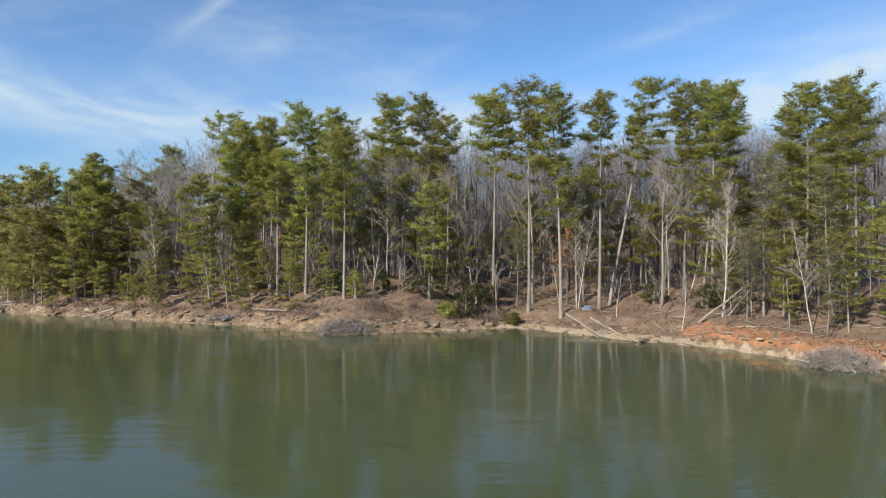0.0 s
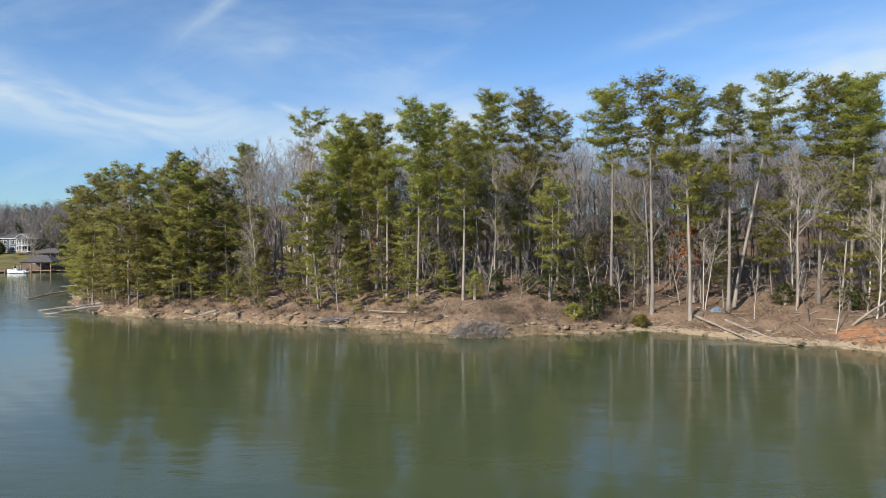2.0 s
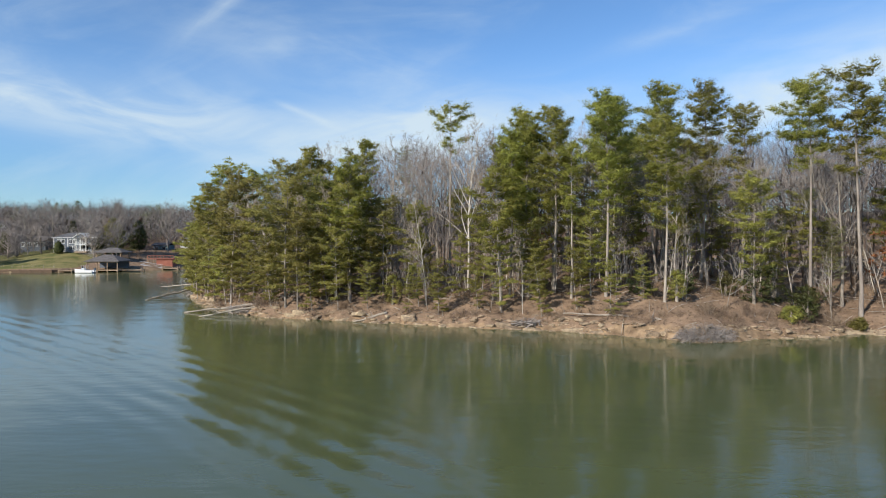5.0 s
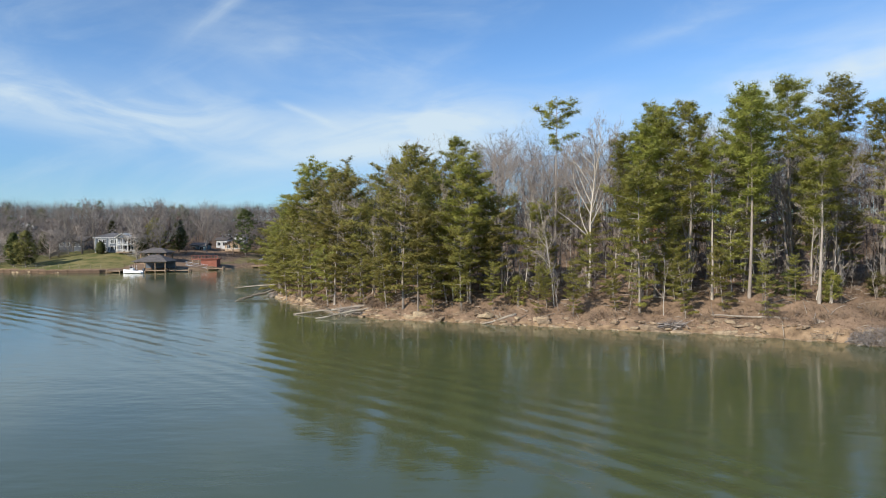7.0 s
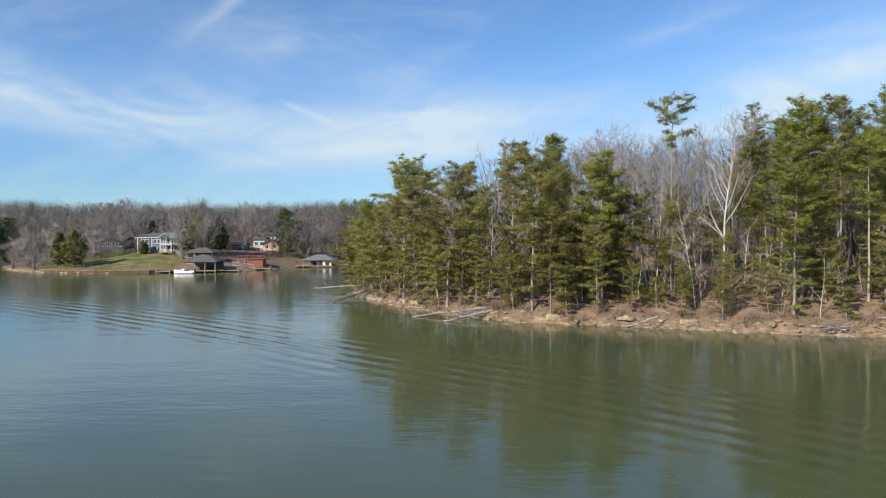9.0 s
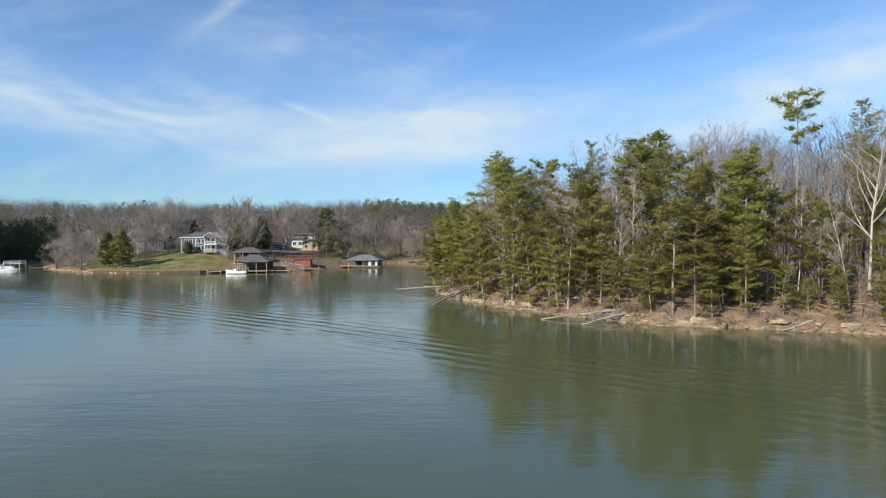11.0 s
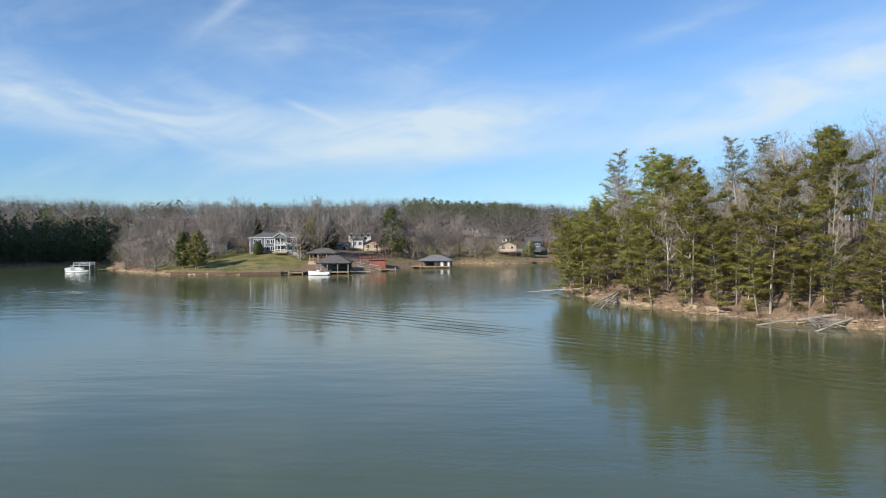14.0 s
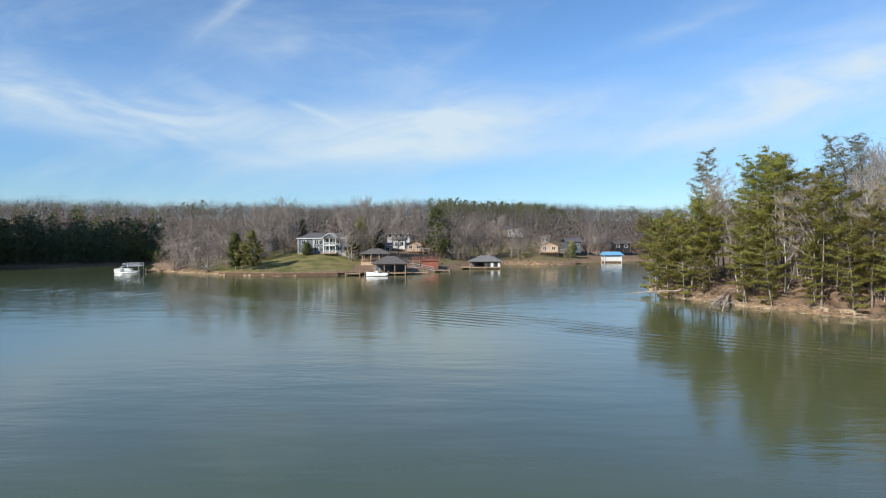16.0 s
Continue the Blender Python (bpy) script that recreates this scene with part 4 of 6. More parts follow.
rocks = [rock_mesh(300 + k) for k in range(9)]
for (ax, ay), (bx, by) in zip(POINT_SHORE[4:27], POINT_SHORE[5:28]):
    span = math.hypot(bx - ax, by - ay)
    for _ in range(int(span * (1.0 if ax > 4 else 2.1))):
        t, off = rnd.random(), rnd.uniform(-1.2, 0.45)
        nx, ny = (by - ay) / span, -(bx - ax) / span
        x, y = ax + (bx - ax) * t + nx * -off, ay + (by - ay) * t - ny * off
        z = max(floor_at(x, y), -0.12)
        if z > 1.3:
            continue
        ob = tagged(new("rock", rnd.choice(rocks)), "tan weathered rock at the water's edge", "rock", "shore rocks")
        size = rnd.uniform(0.25, 0.75) * (1.8 if rnd.random() < 0.12 else 1)
        ob.matrix_world = pose(x, y, z + 0.05 * size, rnd.uniform(-15, 15), rnd.uniform(-15, 15), rnd.uniform(0, 360)) @ Matrix.Scale(size, 4)


def ledge_mesh(seed):
    """A long flat shelf of weathered rock, broken at its rim."""
    rng = np.random.default_rng(seed)
    bm = bmesh.new()
    n = 9
    rim = [(math.cos(a) * rng.uniform(0.75, 1.1), math.sin(a) * rng.uniform(0.7, 1.1) * 0.42) for a in np.arange(n) * 2 * math.pi / n + rng.normal(0, 0.12, n)]
    rings = [[bm.verts.new((x * k, y * k, z + rng.normal(0, 0.025))) for x, y in rim] for k, z in ((0.94, -0.35), (1.0, -0.02), (0.97, 0.10), (0.80, 0.16))]
    for a, b in zip(rings, rings[1:]):
        for i in range(n):
            bm.faces.new((a[i], a[(i + 1) % n], b[(i + 1) % n], b[i]))
    bm.faces.new(rings[-1]), bm.faces.new(rings[0][::-1])
    me = bpy.data.meshes.new("rock_ledge")
    bm.to_mesh(me)
    bm.free()
    me.materials.append(ROCK)
    return me


ledges = [ledge_mesh(330 + k) for k in range(7)]
for (ax, ay), (bx, by) in zip(POINT_SHORE[10:27], POINT_SHORE[11:28]):
    span = math.hypot(bx - ax, by - ay)
    for _ in range(int(span * 0.5)):
        t, off = rnd.random(), rnd.uniform(-0.25, 0.9)
        x, y = ax + (bx - ax) * t - (by - ay) / span * off, ay + (by - ay) * t + (bx - ax) / span * off
        x, y = (x, y) if inland(np.array([x]), np.array([y]), POINT_SHORE)[0] > -0.4 else (2 * ax + 2 * (bx - ax) * t - x, 2 * ay + 2 * (by - ay) * t - y)
        z = floor_at(x, y)
        if z > 1.4:
            continue
        size = rnd.uniform(0.45, 1.15)
        ob = tagged(new("rock_ledge", rnd.choice(ledges)), "flat tan rock ledge at the foot of the eroded bank", "rock", "rock ledges")
        ob.matrix_world = pose(x, y, max(z, -0.05) + 0.06 * size, rnd.uniform(-8, 8), rnd.uniform(-8, 8), math.degrees(math.atan2(by - ay, bx - ax)) + rnd.gauss(0, 14)) @ Matrix.Scale(size, 4)


def log(a, b, radius, seed, label, roots=False, snags=5):
    """A fallen trunk from a (thick) to b (thin) with broken branch stubs."""
    rng = np.random.default_rng(seed)
    a, b = np.array(a, float), np.array(b, float)
    s = Shape()
    t = np.linspace(0, 1, 8)
    P = a + np.outer(t, b - a) + rng.normal(0, radius * 0.3, (8, 3))
    s.tube(np.vstack([P[0] - (P[1] - P[0]) * 0.01, P, P[-1] + (P[-1] - P[-2]) * 0.01]), np.concatenate([[0.001], radius * (1 - 0.6 * t), [0.001]]), 7)
    way = unit(b - a)
    for _ in range(snags):
        p = a + (b - a) * rng.uniform(0.25, 0.98)
        d = unit(way * 0.5 + rng.normal(0, 0.6, 3) + (0, 0, 0.45))
        l = rng.uniform(0.4, 1.6)
        s.tube([p, p + d * l * 0.5, p + d * l + rng.normal(0, 0.1, 3)], [radius * 0.32, radius * 0.2, 0.008], 4)
    if roots:
        for _ in range(16):
            d = unit(-way * 0.35 + np.cross(way, rng.normal(size=3)))
            l = rng.uniform(0.5, 1.2)
            s.tube([a, a + d * l * 0.5 - way * 0.1, a + d * l + rng.normal(0, 0.15, 3)], [radius * 0.5, radius * 0.3, 0.01], 4)
    foot = Vector(a)
    s.V = [v - a for v in s.V]
    ob = tagged(new("fallen_log", s.mesh("fallen_log", DRIFT, True)), label, "log", "fallen logs")
    ob.location = foot
    return ob


GREY_LOG = "bleached grey fallen log lying across the bank into the water"
log((12.9, 67.0, 1.3), (14.7, 58.5, 0.1), 0.16, 1, "bleached grey log lying down the sandy beach", snags=2)
log((14.9, 65.7, 1.2), (16.9, 56.8, 0.02), 0.17, 2, "bleached grey log lying down the sandy beach", snags=2)
log((23.4, 58.6, 1.4), (28.2, 57.0, 5.8), 0.12, 3, "grey dead trunk leaning over the clay bank", snags=2)
log((26.4, 59.3, 1.8), (28.3, 57.4, 5.4), 0.09, 4, "grey dead trunk leaning over the clay bank", snags=1)
log((-72.5, 109.0, 1.3), (-77.2, 99.8, 0.05), 0.20, 5, GREY_LOG)
log((-72.0, 111.0, 1.4), (-77.6, 103.0, 0.1), 0.16, 6, GREY_LOG)
log((-75.0, 117.5, 1.3), (-84.5, 121.0, 0.5), 0.14, 7, GREY_LOG, snags=7)
log((-54.0, 84.0, 1.2), (-64.5, 83.4, 0.02), 0.20, 8, GREY_LOG, snags=9)
log((-54.5, 82.6, 1.0), (-60.8, 78.6, 0.02), 0.17, 9, GREY_LOG, snags=9)
log((-38.6, 75.2, 1.0), (-42.2, 74.4, 0.05), 0.16, 10, "short white driftwood log on the waterline", snags=3)
log((-12.6, 65.0, 1.35), (-6.6, 63.6, 1.15), 0.26, 11, "uprooted log with an exposed root plate on the bank", roots=True)
log((-69.6, 110.0, 1.5), (-74.9, 107.3, 0.1), 0.15, 12, GREY_LOG)
log((-66.4, 103.5, 1.3), (-71.6, 102.6, 0.1), 0.15, 13, GREY_LOG)
log((-14.5, 66.5, 1.6), (-20.5, 68.9, 1.6), 0.14, 14, "grey log lying along the bank", snags=3)
log((28.2, 47.8, 0.7), (32.5, 44.0, 0.3), 0.14, 15, "bleached grey log at the foot of the red bank", snags=5)


def brush_pile(x, y, z, wide, tall, count, seed, turn, label):
    """A tangle of dead branches."""
    rng = np.random.default_rng(seed)
    s = Shape()
    ball = rng.normal(size=(count, 3))
    ball /= np.linalg.norm(ball, axis=1)[:, None]
    ball[:, 2] = np.abs(ball[:, 2])
    c = ball * rng.uniform(0.1, 1.0, (count, 1)) ** 0.5 * (wide, wide * 0.5, tall) * 0.85
    d = ball * (0.8, 0.8, 0.6) + rng.normal(0, 0.7, (count, 3)) + (0, 0, 0.15)
    d /= np.linalg.norm(d, axis=1)[:, None]
    l = rng.uniform(0.2, 1.0, count)[:, None]
    s.blades(c - d * l * 0.5, c + d * l * 0.5, rng.uniform(0.015, 0.045, count), rng)
    for _ in range(14):
        p, w = rng.normal(0, 0.3, 3) * (wide, wide * 0.4, 0), unit(rng.normal(size=3) * (1, 0.6, 0.25))
        s.tube([p - w * 1.2, p + (0, 0, 0.3), p + w * 1.4 + (0, 0, 0.4)], [0.07, 0.05, 0.015], 4)
    ob = tagged(new("dead_brush", s.mesh("dead_brush", TWIG["pale"] if seed == 1 else TWIG["grey"])), label, "brush", "brush piles", "stuff")
    ob.matrix_world = pose(x, y, z, 0, 0, turn)


brush_pile(27.9, 44.8, 0.0, 3.3, 1.9, 4200, 1, -25, "pale grey tangle of dead branches in the shallow water")
brush_pile(-9.3, 61.4, 0.1, 3.6, 1.7, 3600, 2, 8, "grey brown tangle of dead branches on the bank")
brush_pile(-57.5, 82.6, 0.1, 2.6, 1.2, 600, 3, -20, "tangle of dead branches caught on fallen logs")
brush_pile(-73.5, 108.0, 0.1, 2.4, 1.2, 500, 4, -60, "tangle of dead branches caught on fallen logs")
brush_pile(-24.0, 69.4, 0.4, 2.0, 1.0, 400, 5, 10, "tangle of dead branches on the bank")


def tarp():
    bm = bmesh.new()
    bmesh.ops.create_icosphere(bm, subdivisions=3, radius=0.5)
    for v in bm.verts:
        v.co = Vector((v.co.x * 1.5, v.co.y * 0.9, max(v.co.z, -0.1) * 0.85)) * (1 + 0.22 * noise.noise(v.co * 4))
    me = bpy.data.meshes.new("tarp")
    bm.to_mesh(me)
    bm.free()
    me.materials.append(surface("blue_tarp", (0.10, 0.15, 0.22), (0.22, 0.30, 0.38), 2.0, 0.6, 0.3))
    plant("tarp_bundle", me, 15.6, 68.0, 1.0, 20, "crumpled blue-grey tarp bundle on the ground under pines", "tarp", "", floor_at(15.6, 68.0) + 0.05)


tarp()


# ---- buildings, docks and boats across the lake ----
SIDING = surface("grey_siding", (0.092, 0.110, 0.135), (0.135, 0.156, 0.185), 0.6, 0.8, 0.1, 10, stretch=(1, 1, 6))
WHITE = surface("white_paint", (0.56, 0.57, 0.57), (0.70, 0.71, 0.70), 0.8, 0.6, 0.1)
SHINGLE = surface("grey_shingles", (0.075, 0.077, 0.085), (0.145, 0.145, 0.15), 1.2, 0.9, 0.4, 10)
BROWN_ROOF = surface("brown_shingles", (0.085, 0.078, 0.076), (0.165, 0.15, 0.142), 1.2, 0.9, 0.4, 10)
TAN = surface("tan_siding", (0.42, 0.30, 0.20), (0.56, 0.42, 0.29), 0.8, 0.8, 0.1, 10, stretch=(1, 1, 6))
TIMBER = surface("treated_timber", (0.20, 0.14, 0.09), (0.38, 0.28, 0.19), 0.8, 0.9, 0.3, 10)
REDWOOD = surface("red_stain", (0.22, 0.075, 0.05), (0.33, 0.13, 0.09), 0.8, 0.8, 0.2, 10)
BLUE_ROOF = surface("blue_metal_roof", (0.13, 0.36, 0.58), (0.20, 0.45, 0.68), 0.5, 0.4, 0.1)
DARK = surface("dark_interior", (0.020, 0.022, 0.025), (0.045, 0.045, 0.048), 0.8, 0.7, 0)
METAL = surface("brushed_aluminium", (0.55, 0.56, 0.57), (0.68, 0.69, 0.70), 1.0, 0.4, 0, metal=0.6)


def glass_material():
    m = bpy.data.materials.new("window_glass")
    m.use_nodes = True
    b = m.node_tree.nodes["Principled BSDF"]
    b.inputs["Base Color"].default_value = (0.03, 0.035, 0.04, 1)
    b.inputs["Roughness"].default_value = 0.05
    return m


GLASS = glass_material()


def box(bm, x0, x1, y0, y1, z0, z1):
    v = [bm.verts.new((x, y, z)) for z in (z0, z1) for x, y in ((x0, y0), (x1, y0), (x1, y1), (x0, y1))]
    for f in ((3, 2, 1, 0), (4, 5, 6, 7), (0, 1, 5, 4), (1, 2, 6, 5), (2, 3, 7, 6), (3, 0, 4, 7)):
        bm.faces.new([v[i] for i in f])
    return bm


def boxed(*sizes):
    bm = bmesh.new()
    for size in sizes:
        box(bm, *size)
    return bm


def hip_roof(x0, x1, y0, y1, z, rise_by, ridge, thick=0.18):
    """A hipped roof; ridge: length of the ridge along x, 0 for a pyramid."""
    bm = bmesh.new()
    cx, cy = (x0 + x1) / 2, (y0 + y1) / 2
    low = [bm.verts.new((x, y, z - thick)) for x, y in ((x0, y0), (x1, y0), (x1, y1), (x0, y1))]
    eave = [bm.verts.new((x, y, z)) for x, y in ((x0, y0), (x1, y0), (x1, y1), (x0, y1))]
    a, b = bm.verts.new((cx - ridge / 2 - 0.01, cy, z + rise_by)), bm.verts.new((cx + ridge / 2 + 0.01, cy, z + rise_by))
    bm.faces.new(low[::-1])
    for i in range(4):
        bm.faces.new((low[i], low[(i + 1) % 4], eave[(i + 1) % 4], eave[i]))
    for f in ((eave[0], eave[1], b, a), (eave[1], eave[2], b), (eave[2], eave[3], a, b), (eave[3], eave[0], a)):
        bm.faces.new(f)
    return bm


def gable_roof(x0, x1, y0, y1, z, rise_by, along="x", thick=0.2):
    """A gabled roof with its ridge along x or y."""
    bm = bmesh.new()
    if along == "x":
        cy = (y0 + y1) / 2
        ring = lambda x: [(x, y0, z), (x, cy, z + rise_by), (x, y1, z), (x, y1, z - thick), (x, cy, z + rise_by - thick), (x, y0, z - thick)]
        ends = ring(x0), ring(x1)
    else:
        cx = (x0 + x1) / 2
        ring = lambda y: [(x0, y, z), (cx, y, z + rise_by), (x1, y, z), (x1, y, z - thick), (cx, y, z + rise_by - thick), (x0, y, z - thick)]
        ends = ring(y0), ring(y1)
    A, B = [[bm.verts.new(p) for p in e] for e in ends]
    for i in range(6):
        bm.faces.new((A[i], A[(i + 1) % 6], B[(i + 1) % 6], B[i]))
    for R in (A, B):
        bm.faces.new((R[0], R[1], R[4], R[5])), bm.faces.new((R[1], R[2], R[3], R[4]))
    bmesh.ops.recalc_face_normals(bm, faces=bm.faces)
    return bm


def gable_end(x0, x1, y, z, rise_by, thick=0.15):
    bm = bmesh.new()
    P = [(x0, z), (x1, z), ((x0 + x1) / 2, z + rise_by)]
    A, B = [[bm.verts.new((px, yy, pz)) for px, pz in P] for yy in (y, y + thick)]
    bm.faces.new(A), bm.faces.new(B[::-1])
    for i in range(3):
        bm.faces.new((A[i], B[i], B[(i + 1) % 3], A[(i + 1) % 3]))
    bmesh.ops.recalc_face_normals(bm, faces=bm.faces)
    return bm


def window(parent, x, z, w, h, y, panes=2):
    """A white-framed window on a wall whose face is at y."""
    t = 0.12
    frame_ob = part("window", boxed((x - w / 2 - t, x + w / 2 + t, y - 0.08, y + 0.02, z - t, z), (x - w / 2 - t, x + w / 2 + t, y - 0.08, y + 0.02, z + h, z + h + t),
                                    (x - w / 2 - t, x - w / 2, y - 0.08, y + 0.02, z, z + h), (x + w / 2, x + w / 2 + t, y - 0.08, y + 0.02, z, z + h),
                                    *[(x - w / 2 + w * i / panes - 0.04, x - w / 2 + w * i / panes + 0.04, y - 0.07, y + 0.01, z, z + h) for i in range(1, panes)]), WHITE, parent)
    part("pane", boxed((x - w / 2, x + w / 2, y - 0.03, y - 0.005, z, z + h)), GLASS, frame_ob)


def thing(name, x, y, z, turn, label, category, group=""):
    ob = tagged(new(name), label, category, group)
    ob.matrix_world = pose(x, y, z, 0, 0, turn)
    return ob


def lake_house(x, y, z):
    """Two storeys in grey siding, with a white two-storey porch under a gable."""
    h = thing("house", x, y, z, -4, "two-storey grey house with white gabled porch above the lawn", "house")
    h.matrix_world = pose(x, y, z, 0, 0, -4) @ Matrix.Scale(0.88, 4)
    part("foundation", boxed((-8.4, 9.0, -0.1, 9.1, -1.6, 0.15)), surface("block_foundation", (0.25, 0.24, 0.22), (0.36, 0.34, 0.31), 1.0), h)
    part("wall", boxed((-8.3, 8.9, 0, 9, 0.15, 5.1)), SIDING, h, "grey lap siding")
    part("roof", hip_roof(-8.8, 9.4, -0.5, 9.5, 5.25, 1.75, 11.0), SHINGLE, h, "dark grey shingle roof")
    part("corner_board", boxed((-8.36, -8.1, -0.06, 0.02, 0.15, 5.1)), WHITE, h)
    part("corner_board", boxed((8.7, 8.96, -0.06, 0.02, 0.15, 5.1)), WHITE, h)
    part("corner_board", boxed((-2.9, -2.65, -0.06, 0.02, 0.15, 5.1)), WHITE, h)
    part("fascia", boxed((-8.8, 9.4, -0.56, -0.48, 5.0, 5.24)), WHITE, h)
    for zz in (0.7, 3.1):
        for xx in (-6.2, -4.6, -1.6, 0.0, 6.6):
            window(h, xx, zz, 1.2, 1.35, 0)
    for xx in (2.3, 3.6, 4.9):
        window(h, xx, 0.4, 0.95, 1.9, 0, 1)
        window(h, xx, 2.95, 0.95, 1.9, 0, 1)
    part("balcony", boxed((1.4, 5.8, -2.2, 0, 2.45, 2.7)), WHITE, h, "white balcony deck")
    part("porch_floor", boxed((1.2, 6.0, -2.4, 0, -0.3, 0.12)), TIMBER, h)
    for xx in (1.5, 3.6, 5.7):
        part("porch_post", boxed((xx - 0.10, xx + 0.10, -2.2, -2.0, 0.12, 5.15)), WHITE, h)
    for zz in (0.12, 2.7):
        rail = [(1.5, 5.7, -2.1, -2.03, zz + 0.85, zz + 0.95)] + [(1.5 + 0.2 * i, 1.54 + 0.2 * i, -2.09, -2.05, zz, zz + 0.85) for i in range(21)]
        part("railing", boxed(*rail), WHITE, h)
    part("porch_roof", gable_roof(0.9, 6.3, -2.7, 3.5, 5.3, 1.65, "y"), WHITE, h, "white-trimmed gable roof")
    part("gable", gable_end(1.2, 6.0, -2.3, 5.1, 1.5), SIDING, h)
    part("chimney", boxed((-5.6, -4.6, 5.5, 6.5, 5.0, 7.6)), BROWN_ROOF, h)


lake_house(-153.8, 211.5, 5.3)


def cottage(name, x, y, z, turn, w, d, hgt, up, wall, roof, label, deck=False, side="y"):
    """A small house with a gable to the lake."""
    h = thing(name, x, y, z, turn, label, "house")
    part("wall", boxed((-w / 2, w / 2, 0, d, -1.5, hgt)), wall, h)
    part("roof", gable_roof(-w / 2 - 0.5, w / 2 + 0.5, -0.6, d + 0.4, hgt + 0.05, up, side), roof, h)
    if side == "y":
        part("gable", gable_end(-w / 2, w / 2, 0.0, hgt - 0.1, up - 0.1), wall, h)
    n = max(2, int(w / 2.2))
    for i in range(n):
        window(h, -w / 2 + w * (i + 0.5) / n, 0.75, 1.1, 1.2, 0)
    if deck:
        part("deck", boxed((-w / 2 - 0.5, w / 2 + 2.5, -2.6, 0, -0.35, -0.1)), TIMBER, h, "grey wooden deck")
        for i in range(5):
            xx = -w / 2 - 0.3 + (w + 2.6) * i / 4
            part("deck_post", boxed((xx - 0.1, xx + 0.1, -2.5, -2.3, -1.9, 0.85)), TIMBER, h)
        part("deck_rail", boxed((-w / 2 - 0.5, w / 2 + 2.5, -2.55, -2.47, 0.75, 0.88), (-w / 2 - 0.5, w / 2 + 2.5, -2.55, -2.47, 0.3, 0.36)), WHITE, h)
    return h


cottage("house", -127.4, 244.0, 5.1, 4, 5.6, 8, 2.4, 1.5, TAN, BROWN_ROOF, "small tan cottage with a gable facing the lake", True)
cottage("house", -133.6, 250.0, 6.2, 0, 4.2, 7, 3.0, 1.0, WHITE, BROWN_ROOF, "white outbuilding behind a tan cottage", side="x")
cottage("house", -137.6, 237.0, 4.6, 3, 5.2, 7, 2.6, 0.9, surface("teal_siding", (0.10, 0.17, 0.20), (0.16, 0.24, 0.27), 0.6, 0.8, 0.1, 10, stretch=(1, 1, 6)), SHINGLE, "small teal-grey house beside a white outbuilding", side="x")
cottage("house", -77.2, 262.0, 4.1, -8, 6.6, 8, 2.3, 1.6, TAN, BROWN_ROOF, "pinkish tan cottage with a white railed deck on the bank", True)
cottage("house", -76.8, 276.0, 7.0, -8, 3.2, 5, 2.4, 0.8, TAN, BROWN_ROOF, "small tan house up the slope", side="x")
cottage("house", -66.0, 272.0, 5.0, 6, 6.0, 8, 2.8, 1.6, SIDING, SHINGLE, "blue-grey house half hidden by a cedar", side="x")
cottage("house", -135.5, 268.0, 9.4, 0, 9.0, 6, 1.6, 0.5, WHITE, BROWN_ROOF, "low white building up the hill", side="x")
cottage("house", -84.5, 318.0, 11.5, 10, 6.5, 7, 2.2, 1.2, WHITE, SHINGLE, "white house among bare trees on the hill")
cottage("house", -92.0, 322.0, 12.2, 0, 9.0, 7, 2.0, 0.8, TAN, SHINGLE, "long low house among bare trees on the hill", side="x")
cottage("house", -258.0, 322.0, 13.6, 20, 7.0, 8, 3.0, 1.9, WHITE, SHINGLE, "white gabled house among bare woods")
cottage("house", -44.0, 284.0, 4.5, 0, 6.5, 6, 2.4, 1.0, DARK, BROWN_ROOF, "dark brown cabin behind bare trees", False, "x")
cottage("house", -178.5, 228.0, 6.2, 0, 9.0, 8, 2.6, 1.6, SIDING, BROWN_ROOF, "low grey house behind bare trees", side="x")


def boathouse(x, y, turn, w, d, eave, up, ridge, roof, label, walls=None, deck_z=0.65, posts=3, wall_mat=None, deck_left=0.0):
    """An open boathouse on piles under a roof."""
    h = thing("boathouse", x, y, 0, turn, label, "boathouse")
    part("deck", boxed((-w / 2 - deck_left, w / 2, 0, d, deck_z - 0.25, deck_z)), TIMBER, h, "weathered plank deck")
    part("roof", hip_roof(-w / 2 - 0.5, w / 2 + 0.5, -0.5, d + 0.5, eave, up, ridge), roof, h, "hipped shingle roof")
    part("beam", boxed((-w / 2, w / 2, 0.0, 0.2, eave - 0.45, eave - 0.2)), TIMBER, h)
    for i in range(posts):
        for yy in (0.1, d - 0.1):
            xx = -w / 2 + 0.15 + (w - 0.3) * i / (posts - 1)
            part("post", boxed((xx - 0.11, xx + 0.11, yy - 0.11, yy + 0.11, -1.2, eave - 0.19)), WHITE if wall_mat is WHITE else TIMBER, h)
    if walls:
        part("wall", boxed((w / 2 - walls, w / 2 - 0.05, 0.3, d - 0.3, deck_z, eave - 0.2)), wall_mat or SIDING, h)
        for i in range(0 if wall_mat is WHITE else int(walls / 1.1)):
            part("door", boxed((w / 2 - walls + 0.25 + 1.1 * i, w / 2 - walls + 1.05 + 1.1 * i, 0.24, 0.296, deck_z + 0.05, eave - 0.5)), WHITE if i % 2 else DARK, h)
    part("back_wall", boxed((-w / 2 + 0.2, w / 2 - (walls or 0) - 0.1, d - 0.45, d - 0.3, deck_z, eave - 0.3)), SIDING, h)
    return h


boathouse(-129.6, 183.5, 3, 8.6, 7.5, 3.15, 1.75, 2.5, BROWN_ROOF, "open boathouse with a hipped brown roof over dark slips", posts=4)
